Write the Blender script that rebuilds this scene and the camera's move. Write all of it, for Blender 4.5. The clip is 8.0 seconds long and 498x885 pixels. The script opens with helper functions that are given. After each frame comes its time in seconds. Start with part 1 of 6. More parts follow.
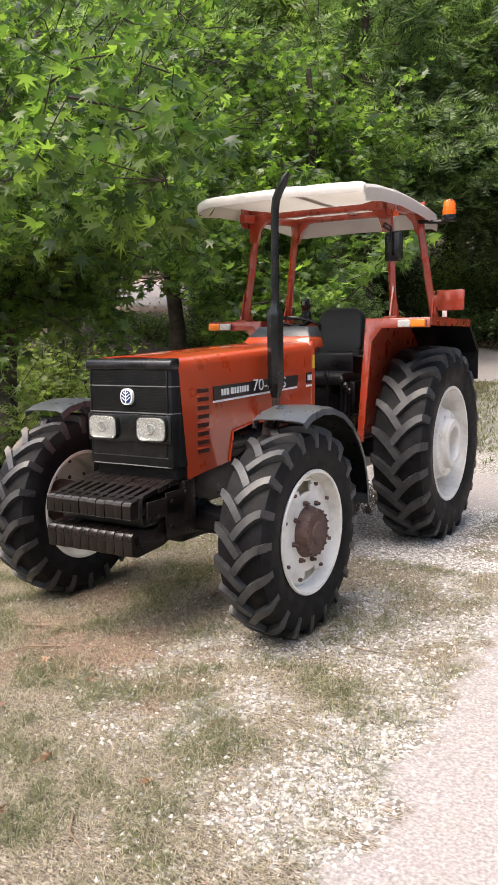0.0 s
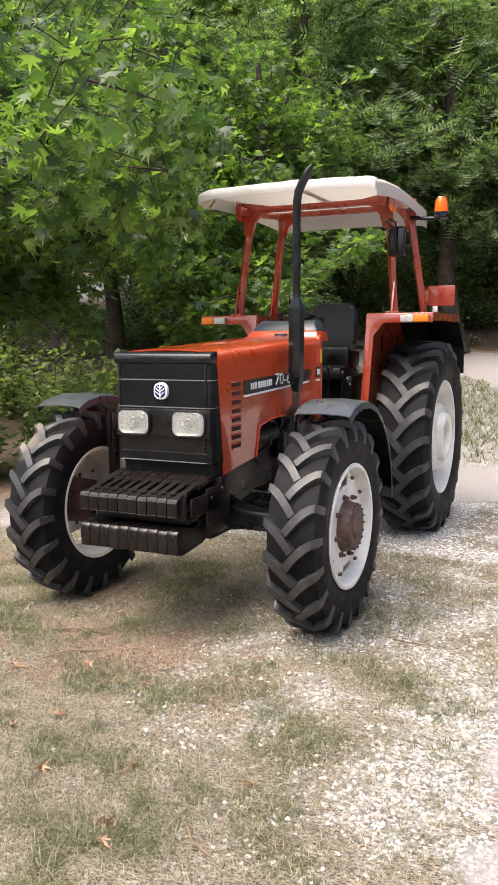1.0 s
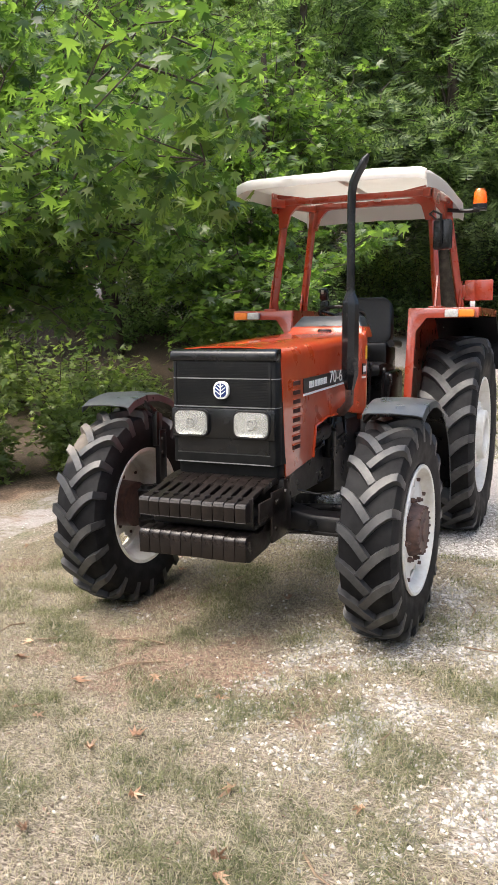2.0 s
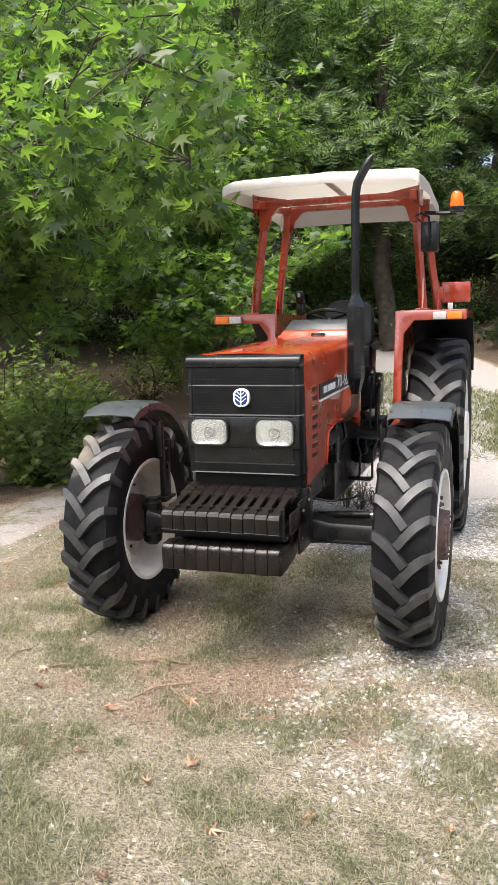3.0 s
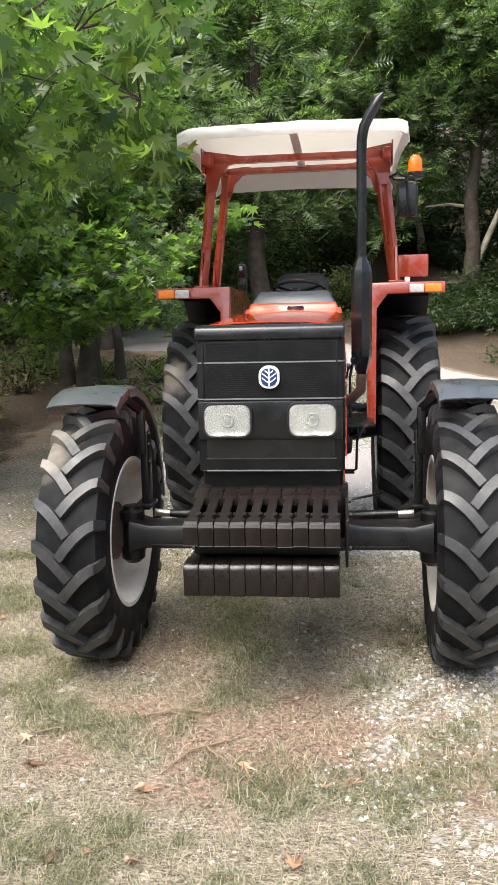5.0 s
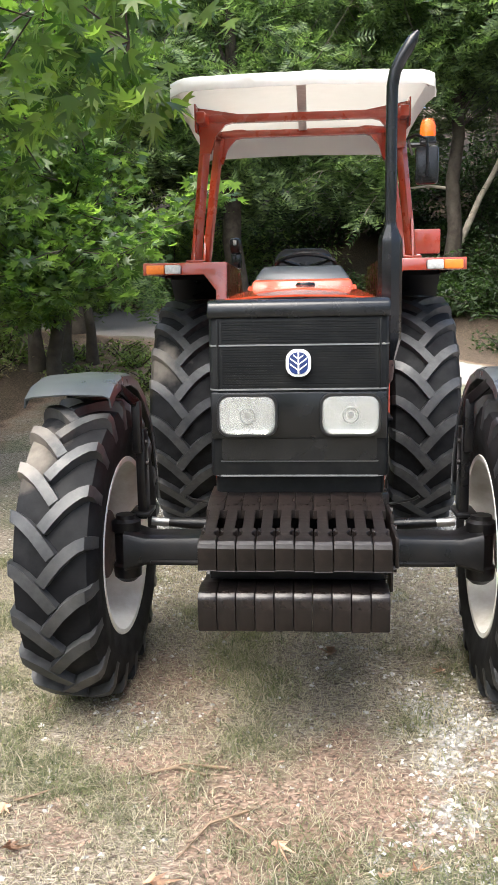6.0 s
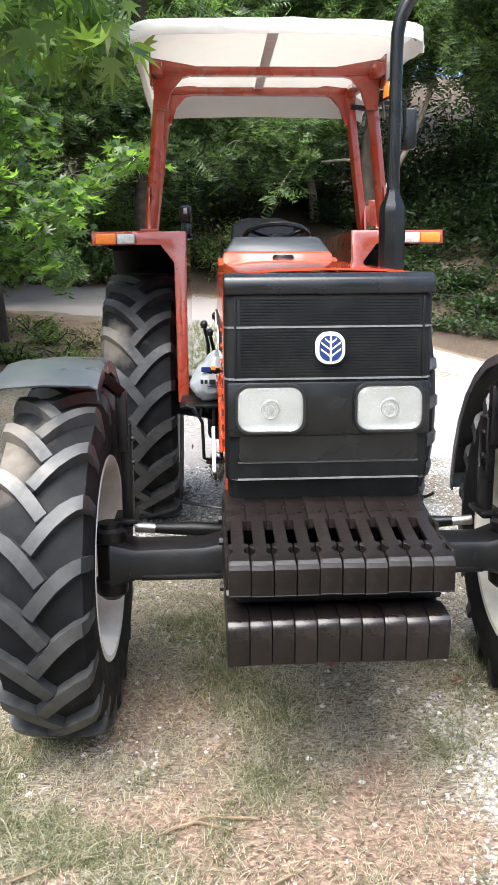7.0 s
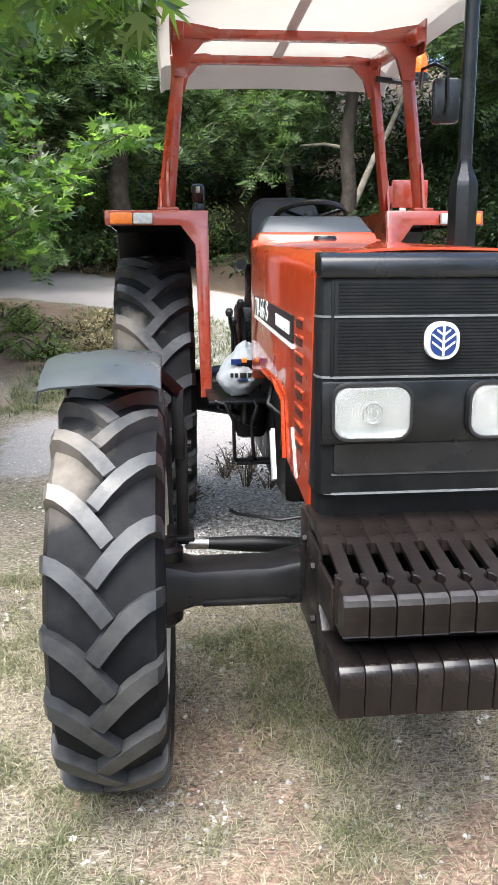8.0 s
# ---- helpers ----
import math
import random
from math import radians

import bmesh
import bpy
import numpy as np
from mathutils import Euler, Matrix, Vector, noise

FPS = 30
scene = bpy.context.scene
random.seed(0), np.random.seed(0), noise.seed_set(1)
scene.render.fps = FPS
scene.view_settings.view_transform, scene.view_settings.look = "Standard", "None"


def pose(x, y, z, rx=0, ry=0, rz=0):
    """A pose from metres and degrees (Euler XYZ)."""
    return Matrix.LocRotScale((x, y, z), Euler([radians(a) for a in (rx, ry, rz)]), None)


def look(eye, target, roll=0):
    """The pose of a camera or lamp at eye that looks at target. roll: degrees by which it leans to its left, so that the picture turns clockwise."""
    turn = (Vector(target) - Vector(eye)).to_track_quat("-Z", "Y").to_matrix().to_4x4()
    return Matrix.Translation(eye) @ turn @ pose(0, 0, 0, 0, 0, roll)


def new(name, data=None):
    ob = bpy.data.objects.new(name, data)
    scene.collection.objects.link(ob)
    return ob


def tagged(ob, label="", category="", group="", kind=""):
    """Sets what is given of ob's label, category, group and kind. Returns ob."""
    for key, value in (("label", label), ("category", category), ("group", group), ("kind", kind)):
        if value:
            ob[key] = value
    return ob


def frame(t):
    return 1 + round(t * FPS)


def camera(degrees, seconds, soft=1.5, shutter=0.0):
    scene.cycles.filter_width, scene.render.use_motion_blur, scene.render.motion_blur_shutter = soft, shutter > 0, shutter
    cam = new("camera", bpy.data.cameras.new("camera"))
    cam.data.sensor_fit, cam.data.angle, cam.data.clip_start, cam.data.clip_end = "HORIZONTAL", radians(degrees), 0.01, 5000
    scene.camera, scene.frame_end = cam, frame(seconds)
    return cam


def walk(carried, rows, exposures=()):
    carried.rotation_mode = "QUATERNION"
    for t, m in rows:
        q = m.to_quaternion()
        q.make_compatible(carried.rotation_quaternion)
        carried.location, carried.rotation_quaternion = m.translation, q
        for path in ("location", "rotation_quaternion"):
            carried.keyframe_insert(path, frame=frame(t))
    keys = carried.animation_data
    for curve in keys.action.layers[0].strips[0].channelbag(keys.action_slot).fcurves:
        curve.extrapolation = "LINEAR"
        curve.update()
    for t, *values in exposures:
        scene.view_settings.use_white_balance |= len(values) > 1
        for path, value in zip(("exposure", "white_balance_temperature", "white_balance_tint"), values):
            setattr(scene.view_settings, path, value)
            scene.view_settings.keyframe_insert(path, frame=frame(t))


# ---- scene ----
cam = camera(34.3, 8.0)
PATH = [
    (0, (2.737, -3.35, 1.548), (1.727, -1.642, 1.299), -0.6),
    (0.5, (2.451, -3.456, 1.545), (1.515, -1.707, 1.292), -0.4),
    (1, (2.137, -3.6, 1.54), (1.317, -1.794, 1.279), -0.3),
    (1.2, (2.016, -3.617, 1.526), (1.211, -1.806, 1.264), 0.0),
    (2.3, (1.568, -3.6, 1.559), (0.82, -1.766, 1.281), -1.0),
    (2.5, (1.465, -3.619, 1.555), (0.771, -1.764, 1.279), -0.8),
    (3, (1.178, -3.646, 1.569), (0.586, -1.755, 1.299), -1.1),
    (3.5, (0.93, -3.56, 1.54), (0.356, -1.664, 1.263), -1.0),
    (4, (0.664, -3.399, 1.503), (0.134, -1.487, 1.253), -1.4),
    (4.5, (0.43, -3.267, 1.477), (0.038, -1.324, 1.21), -1.1),
    (5, (0.248, -3.08, 1.471), (0.037, -1.113, 1.177), -1.3),
    (5.2, (0.2, -2.96, 1.458), (0.022, -0.991, 1.152), -1.1),
    (6.3, (-0.098, -2.426, 1.436), (-0.171, -0.457, 1.093), -0.9),
    (6.5, (-0.184, -2.343, 1.444), (-0.18, -0.376, 1.086), -0.8),
    (7, (-0.352, -2.176, 1.442), (-0.237, -0.218, 1.05), -0.5),
    (7.5, (-0.524, -1.937, 1.438), (-0.33, 0.012, 1.032), -0.1),
    (8, (-0.646, -1.821, 1.429), (-0.442, 0.124, 1.007), -0.3),
]
walk(cam, [(t, look(eye, target, roll)) for t, eye, target, roll in PATH], [(0, 1.18, 6450, 12), (3, 1.40, 6250, 8), (5, 1.49, 6150, 7), (6.5, 1.69, 5900, 6), (8, 1.82, 5700, 6)])

# ---- light ----
SUN_FROM = Vector((-0.22, -0.42, 0.88)).normalized()
world = bpy.data.worlds.new("sky")
world.use_nodes = True
scene.world = world
sky = world.node_tree.nodes.new("ShaderNodeTexSky")
sky.sky_type, sky.sun_disc = "NISHITA", False
sky.sun_elevation = math.asin(SUN_FROM.z)
sky.sun_rotation = math.atan2(SUN_FROM.x, SUN_FROM.y)
sky.air_density, sky.dust_density, sky.ozone_density = 0.9, 6.0, 0.4
background = world.node_tree.nodes["Background"]
background.inputs["Strength"].default_value = 0.15
world.node_tree.links.new(sky.outputs[0], background.inputs["Color"])
sun = new("sun", bpy.data.lights.new("sun", "SUN"))
sun.data.energy, sun.data.angle, sun.data.color = 1.75, radians(55), (1.0, 0.93, 0.82)
sun.matrix_world = look(SUN_FROM * 40, (0, 0, 0))


# ---- materials ----
def shader(name, base, rough=0.6, metal=0.0, grain=0.0, grain_scale=40.0, stain=None, stain_scale=3.0,
           stain_amount=0.0, bump=0.0, bump_scale=120.0, coat=0.0, spec=0.5, rough_vary=0.0, island=0.0, piece=0.0):
    """A paint, plastic, rubber or metal: base colour with grain, stains and fine relief at real size."""
    m = bpy.data.materials.new(name)
    m.use_nodes = True
    n, l = m.node_tree.nodes, m.node_tree.links
    b = n["Principled BSDF"]
    b.inputs["Roughness"].default_value, b.inputs["Metallic"].default_value = rough, metal
    b.inputs["Coat Weight"].default_value, b.inputs["Specular IOR Level"].default_value = coat, spec
    place = n.new("ShaderNodeTexCoord").outputs["Object"]

    def noisy(scale, detail=5.0, r=0.55):
        t = n.new("ShaderNodeTexNoise")
        t.inputs["Scale"].default_value, t.inputs["Detail"].default_value, t.inputs["Roughness"].default_value = scale, detail, r
        l.new(place, t.inputs["Vector"])
        return t.outputs["Fac"]

    def ramp(source, a, c):
        r = n.new("ShaderNodeMapRange")
        r.inputs["From Min"].default_value, r.inputs["From Max"].default_value = a, c
        l.new(source, r.inputs["Value"])
        return r.outputs[0]

    def mix(fac, a, c, kind="MIX"):
        x = n.new("ShaderNodeMix")
        x.data_type, x.blend_type = "RGBA", kind
        for value, socket in ((fac, x.inputs[0]), (a, x.inputs[6]), (c, x.inputs[7])):
            if isinstance(value, (float, int)):
                socket.default_value = value
            elif isinstance(value, tuple):
                socket.default_value = (*value, 1)
            else:
                l.new(value, socket)
        return x.outputs[2]

    colour = tuple(base)
    if grain:
        colour = mix(ramp(noisy(grain_scale), 0.3, 0.7), tuple(c * (1 - grain) for c in base), tuple(min(1, c * (1 + grain)) for c in base))
    if stain:
        f = n.new("ShaderNodeMath")
        f.operation = "MULTIPLY"
        f.inputs[1].default_value = stain_amount
        l.new(ramp(noisy(stain_scale, 8.0, 0.65), 0.45, 0.68), f.inputs[0])
        colour = mix(f.outputs[0], colour, tuple(stain))
    if island or piece:
        if island:
            rnd = n.new("ShaderNodeNewGeometry").outputs["Random Per Island"]
        else:
            rnd = n.new("ShaderNodeObjectInfo").outputs["Random"]
        h = n.new("ShaderNodeMapRange")
        k = island or piece
        h.inputs["To Min"].default_value, h.inputs["To Max"].default_value = 1 - k, 1 + k
        l.new(rnd, h.inputs["Value"])
        v = n.new("ShaderNodeHueSaturation")
        l.new(h.outputs[0], v.inputs["Value"])
        if isinstance(colour, tuple):
            v.inputs["Color"].default_value = (*colour, 1)
        else:
            l.new(colour, v.inputs["Color"])
        colour = v.outputs[0]
    if isinstance(colour, tuple):
        b.inputs["Base Color"].default_value = (*colour, 1)
    else:
        l.new(colour, b.inputs["Base Color"])
    if rough_vary:
        r = n.new("ShaderNodeMapRange")
        r.inputs["To Min"].default_value, r.inputs["To Max"].default_value = max(0.05, rough - rough_vary), min(1, rough + rough_vary)
        l.new(ramp(noisy(9.0, 6.0), 0.3, 0.7), r.inputs["Value"])
        l.new(r.outputs[0], b.inputs["Roughness"])
    if bump:
        u = n.new("ShaderNodeBump")
        u.inputs["Strength"].default_value, u.inputs["Distance"].default_value = bump, 0.004
        l.new(noisy(bump_scale), u.inputs["Height"])
        l.new(u.outputs[0], b.inputs["Normal"])
    return m


def leaf_shader(name, dark, light, through_light, gloss=0.45, full=1.0):
    """Leaves: a different green for each, and light that shines through them."""
    m = bpy.data.materials.new(name)
    m.use_nodes = True
    n, l = m.node_tree.nodes, m.node_tree.links
    b, out = n["Principled BSDF"], n["Material Output"]
    geo = n.new("ShaderNodeNewGeometry")
    ramp = n.new("ShaderNodeValToRGB")
    ramp.color_ramp.elements[0].color, ramp.color_ramp.elements[1].color = (*dark, 1), (*light, 1)
    ramp.color_ramp.elements[1].position = full
    l.new(geo.outputs["Random Per Island"], ramp.inputs[0])
    l.new(ramp.outputs[0], b.inputs["Base Color"])
    b.inputs["Roughness"].default_value = gloss
    t = n.new("ShaderNodeBsdfTranslucent")
    tint = n.new("ShaderNodeMix")
    tint.data_type, tint.blend_type = "RGBA", "MULTIPLY"
    tint.inputs[0].default_value = 1.0
    tint.inputs[7].default_value = (*through_light, 1)
    l.new(ramp.outputs[0], tint.inputs[6])
    l.new(tint.outputs[2], t.inputs["Color"])
    x = n.new("ShaderNodeMixShader")
    x.inputs[0].default_value = 0.5
    l.new(b.outputs[0], x.inputs[1])
    l.new(t.outputs[0], x.inputs[2])
    l.new(x.outputs[0], out.inputs["Surface"])
    return m


ORANGE = shader("orange_paint", (0.45, 0.046, 0.008), 0.33, grain=0.06, grain_scale=7, stain=(0.36, 0.075, 0.03), stain_amount=0.3, stain_scale=5, bump=0.05, bump_scale=30, coat=0.85, spec=0.4, rough_vary=0.10)
RED = shader("red_orange_paint", (0.32, 0.034, 0.012), 0.32, grain=0.10, grain_scale=14, stain=(0.26, 0.09, 0.05), stain_amount=0.45, stain_scale=8, bump=0.06, bump_scale=45, coat=0.85, spec=0.45, rough_vary=0.12)
GRILLE = shader("charcoal_grille_plastic", (0.0080, 0.0086, 0.0092), 0.46, grain=0.12, grain_scale=60, stain=(0.035, 0.034, 0.031), stain_amount=0.25, stain_scale=12, bump=0.06, bump_scale=200, spec=0.15, rough_vary=0.1)
CAP = shader("smooth_black_plastic", (0.0045, 0.005, 0.006), 0.24, grain=0.1, grain_scale=25, stain=(0.04, 0.04, 0.04), stain_amount=0.15, spec=0.45, stain_scale=15, rough_vary=0.08)
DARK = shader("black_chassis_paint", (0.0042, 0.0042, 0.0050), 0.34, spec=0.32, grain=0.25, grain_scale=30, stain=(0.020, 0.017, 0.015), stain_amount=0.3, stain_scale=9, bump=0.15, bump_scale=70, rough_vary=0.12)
CAST = shader("brown_black_cast_iron_paint", (0.0080, 0.0060, 0.0056), 0.36, spec=0.3, grain=0.22, grain_scale=35, stain=(0.030, 0.022, 0.018), stain_amount=0.35, stain_scale=22, bump=0.22, bump_scale=55, rough_vary=0.14, piece=0.2)
RUBBER = shader("black_tyre_rubber", (0.0065, 0.0065, 0.0075), 0.62, spec=0.14, grain=0.2, grain_scale=20, stain=(0.030, 0.030, 0.030), stain_amount=0.4, stain_scale=5, bump=0.12, bump_scale=90, rough_vary=0.12)
LUG = shader("worn_lug_rubber", (0.020, 0.0210, 0.0235), 0.46, grain=0.25, grain_scale=25, stain=(0.085, 0.083, 0.080), stain_amount=0.5, stain_scale=7, bump=0.15, bump_scale=80, rough_vary=0.15)


def sun_dapple(m, spots):
    """Ragged pale patches: sunlight on the tread, put into the rubber's colour."""
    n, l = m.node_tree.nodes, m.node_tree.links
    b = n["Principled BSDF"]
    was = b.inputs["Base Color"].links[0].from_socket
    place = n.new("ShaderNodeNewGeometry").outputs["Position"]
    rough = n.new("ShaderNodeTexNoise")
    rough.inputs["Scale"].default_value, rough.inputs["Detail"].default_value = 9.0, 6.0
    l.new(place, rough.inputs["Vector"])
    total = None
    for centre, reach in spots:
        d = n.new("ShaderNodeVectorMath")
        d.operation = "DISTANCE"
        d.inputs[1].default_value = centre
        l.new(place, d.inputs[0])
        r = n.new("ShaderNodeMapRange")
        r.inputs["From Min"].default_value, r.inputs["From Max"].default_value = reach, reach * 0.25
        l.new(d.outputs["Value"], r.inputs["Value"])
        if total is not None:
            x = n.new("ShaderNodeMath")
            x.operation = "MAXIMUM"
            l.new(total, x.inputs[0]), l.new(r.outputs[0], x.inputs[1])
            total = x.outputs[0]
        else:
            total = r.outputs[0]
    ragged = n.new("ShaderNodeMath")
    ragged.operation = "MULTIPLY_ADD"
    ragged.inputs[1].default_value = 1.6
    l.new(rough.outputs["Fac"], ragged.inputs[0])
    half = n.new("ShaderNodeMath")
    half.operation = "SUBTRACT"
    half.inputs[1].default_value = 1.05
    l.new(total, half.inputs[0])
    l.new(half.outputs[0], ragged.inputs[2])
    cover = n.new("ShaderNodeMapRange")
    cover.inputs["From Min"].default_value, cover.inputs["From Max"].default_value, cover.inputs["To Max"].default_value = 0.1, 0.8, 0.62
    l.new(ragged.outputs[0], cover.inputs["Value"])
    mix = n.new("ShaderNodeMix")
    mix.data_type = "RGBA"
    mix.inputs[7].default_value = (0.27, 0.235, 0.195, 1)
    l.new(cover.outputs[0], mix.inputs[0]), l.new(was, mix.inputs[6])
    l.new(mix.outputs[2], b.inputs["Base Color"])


# sun patches painted on the treads of the wheels at -x
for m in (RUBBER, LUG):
    sun_dapple(m, (((-0.93, 0.06, 0.97), 0.23), ((-0.84, 2.22, 1.10), 0.24)))
RIM = shader("white_rim_paint", (0.74, 0.73, 0.69), 0.42, grain=0.04, grain_scale=12, stain=(0.42, 0.36, 0.27), stain_amount=0.55, stain_scale=7, bump=0.06, bump_scale=40, rough_vary=0.1)
RUST = shader("rusty_brown_hub_paint", (0.075, 0.042, 0.036), 0.62, grain=0.3, grain_scale=35, stain=(0.15, 0.075, 0.045), stain_amount=0.6, stain_scale=18, bump=0.3, bump_scale=60)
MUDGUARD = shader("grey_mudguard_plastic", (0.044, 0.051, 0.058), 0.32, grain=0.08, grain_scale=20, stain=(0.12, 0.118, 0.112), stain_amount=0.35, stain_scale=9, bump=0.04, bump_scale=140, coat=0.2, rough_vary=0.1)
STEEL = shader("worn_bare_steel", (0.42, 0.41, 0.39), 0.38, metal=0.9, grain=0.15, grain_scale=30, stain=(0.2, 0.13, 0.08), stain_amount=0.4, stain_scale=25)
WORN = shader("edge_worn_to_bare_iron", (0.030, 0.026, 0.024), 0.38, metal=0.0, grain=0.3, grain_scale=60, stain=(0.02, 0.015, 0.013), stain_amount=1.0, stain_scale=45, bump=0.3, bump_scale=60)
DULL_TRIM = shader("dull_trim_line", (0.06, 0.062, 0.062), 0.45, grain=0.15, grain_scale=80)
TRIM = shader("pale_trim_line", (0.15, 0.155, 0.155), 0.4, grain=0.15, grain_scale=80)
SLOT = shader("shaded_slot_orange", (0.055, 0.012, 0.006), 0.7, grain=0.2, grain_scale=40)
WHITE = shader("white_print", (0.80, 0.80, 0.78), 0.45, grain=0.03, grain_scale=50)
PRINT = shader("black_print", (0.012, 0.012, 0.013), 0.35, grain=0.1, grain_scale=60)
BLUE = shader("blue_enamel", (0.010, 0.028, 0.13), 0.3, grain=0.1, grain_scale=60)
YELLOW = shader("yellow_sticker", (0.75, 0.47, 0.03), 0.5, grain=0.05, grain_scale=60)
VINYL = shader("black_seat_vinyl", (0.008, 0.008, 0.009), 0.45, grain=0.15, grain_scale=40, bump=0.15, bump_scale=150, stain=(0.02, 0.02, 0.02), stain_amount=0.3, stain_scale=10)
DASH = shader("grey_dash_plastic", (0.030, 0.037, 0.046), 0.30, grain=0.1, grain_scale=60, bump=0.06, bump_scale=200)
BAG = shader("white_shopping_bag_plastic", (0.36, 0.375, 0.39), 0.40, grain=0.08, grain_scale=18, bump=0.5, bump_scale=22)
BARK = shader("grey_brown_bark", (0.040, 0.030, 0.022), 0.9, grain=0.4, grain_scale=9, stain=(0.11, 0.095, 0.075), stain_amount=0.6, stain_scale=4, bump=0.9, bump_scale=25)
PALE_BARK = shader("pale_flaking_bark", (0.32, 0.28, 0.22), 0.85, grain=0.3, grain_scale=8, stain=(0.13, 0.105, 0.075), stain_amount=0.6, stain_scale=5, bump=0.6, bump_scale=25)
STONE = shader("pale_limestone_chips", (0.42, 0.405, 0.38), 0.85, grain=0.15, grain_scale=60, island=0.42, bump=0.2, bump_scale=150)
DRYLEAF = shader("dry_brown_leaf", (0.54, 0.35, 0.24), 0.75, grain=0.25, grain_scale=30, stain=(0.42, 0.28, 0.15), stain_amount=0.6, stain_scale=12, piece=0.35)
TWIG = shader("dry_twig_bark", (0.20, 0.14, 0.09), 0.85, grain=0.3, grain_scale=40)
CONCRETE = shader("weathered_concrete_path", (0.30, 0.285, 0.26), 0.9, grain=0.15, grain_scale=14, stain=(0.17, 0.15, 0.12), stain_amount=0.6, stain_scale=2.5, bump=0.4, bump_scale=60)
LEAF_NEAR = leaf_shader("plane_tree_leaf", (0.030, 0.060, 0.025), (0.150, 0.210, 0.072), (2.3, 2.7, 0.85), 0.34)
LEAF_FAR = leaf_shader("feathery_leaf", (0.030, 0.056, 0.026), (0.200, 0.270, 0.115), (1.8, 2.05, 1.0), 0.5)
# LEAF_MID and LEAF_DARK put sunlight and shade into the wood's leaf colours
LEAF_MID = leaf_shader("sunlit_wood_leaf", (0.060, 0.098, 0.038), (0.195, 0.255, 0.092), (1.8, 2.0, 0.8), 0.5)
LEAF_DARK = leaf_shader("shaded_wood_leaf", (0.012, 0.024, 0.010), (0.060, 0.092, 0.034), (1.1, 1.4, 0.6), 0.55)
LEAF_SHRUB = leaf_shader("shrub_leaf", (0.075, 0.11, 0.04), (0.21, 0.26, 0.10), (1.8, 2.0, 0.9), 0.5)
LEAF_DRY = leaf_shader("dusty_dry_leaf", (0.17, 0.14, 0.075), (0.44, 0.38, 0.25), (1.1, 1.1, 0.8), 0.6)
GRASS_GREEN = leaf_shader("green_grass_blade", (0.070, 0.084, 0.038), (0.27, 0.275, 0.155), (1.2, 1.3, 0.8), 0.55)
GRASS = leaf_shader("grass_blade", (0.115, 0.118, 0.066), (0.46, 0.415, 0.325), (1.1, 1.1, 0.8), 0.6, 0.62)


def canvas_shader():
    m = shader("white_canopy_canvas", (0.70, 0.69, 0.665), 0.7, grain=0.05, grain_scale=12, stain=(0.62, 0.60, 0.54), stain_amount=0.45, stain_scale=5, bump=0.25, bump_scale=14)
    n, l = m.node_tree.nodes, m.node_tree.links
    b, out = n["Principled BSDF"], n["Material Output"]
    t, x = n.new("ShaderNodeBsdfTranslucent"), n.new("ShaderNodeMixShader")
    t.inputs["Color"].default_value = (0.74, 0.72, 0.67, 1)
    x.inputs[0].default_value = 0.58
    l.new(b.outputs[0], x.inputs[1]), l.new(t.outputs[0], x.inputs[2]), l.new(x.outputs[0], out.inputs["Surface"])
    return m


def lens_shader(name, colour, rough=0.12, ribbed=True):
    m = bpy.data.materials.new(name)
    m.use_nodes = True
    b = m.node_tree.nodes["Principled BSDF"]
    b.inputs["Base Color"].default_value = (*colour, 1)
    b.inputs["Roughness"].default_value, b.inputs["IOR"].default_value = rough, 1.49
    b.inputs["Transmission Weight"].default_value = 0.88
    wave = m.node_tree.nodes.new("ShaderNodeTexWave")
    wave.inputs["Scale"].default_value = 45
    bump = m.node_tree.nodes.new("ShaderNodeBump")
    bump.inputs["Strength"].default_value, bump.inputs["Distance"].default_value = 0.3, 0.003
    co = m.node_tree.nodes.new("ShaderNodeTexCoord")
    m.node_tree.links.new(co.outputs["Object"], wave.inputs["Vector"])
    m.node_tree.links.new(wave.outputs["Fac"], bump.inputs["Height"])
    if ribbed:
        m.node_tree.links.new(bump.outputs[0], b.inputs["Normal"])
    return m


CANVAS = canvas_shader()
BATTEN_GREY = shader("grey_lamp_metal", (0.22, 0.22, 0.215), 0.4, metal=0.6)
CLEAR = lens_shader("ribbed_clear_lens", (0.84, 0.85, 0.82), 0.07, False)
AMBER = lens_shader("amber_lens", (0.95, 0.30, 0.02), 0.15)
REFLECTOR = shader("silver_reflector", (0.27, 0.275, 0.27), 0.25, metal=0.9, grain=0.05, grain_scale=60)
LENS_WHITE = shader("milky_lamp_lens", (0.52, 0.52, 0.50), 0.15, grain=0.2, grain_scale=90)
AMBER_CORE = shader("orange_reflector", (0.85, 0.22, 0.02), 0.4, grain=0.1, grain_scale=60)
MIRROR = shader("mirror_glass", (0.8, 0.82, 0.83), 0.03, metal=1.0)


# ---- mesh helpers ----
def mesh_of(bm, name, material, smooth=True):
    me = bpy.data.meshes.new(name)
    bm.normal_update()
    bm.to_mesh(me)
    bm.free()
    me.materials.append(material)
    if smooth:
        me.shade_smooth()
        me.set_sharp_from_angle(angle=radians(38))
    return me


def part(name, bm, material, parent, label="", at=None):
    ob = new(name, mesh_of(bm, name, material))
    ob.parent = parent
    if at is not None:
        ob.matrix_basis = at
    return tagged(ob, label) if label else ob


def thing(name, bm, material, label, category, m=None, group="", kind=""):
    ob = new(name, mesh_of(bm, name, material))
    if m is not None:
        ob.matrix_basis = m
    return tagged(ob, label, category, group, kind)


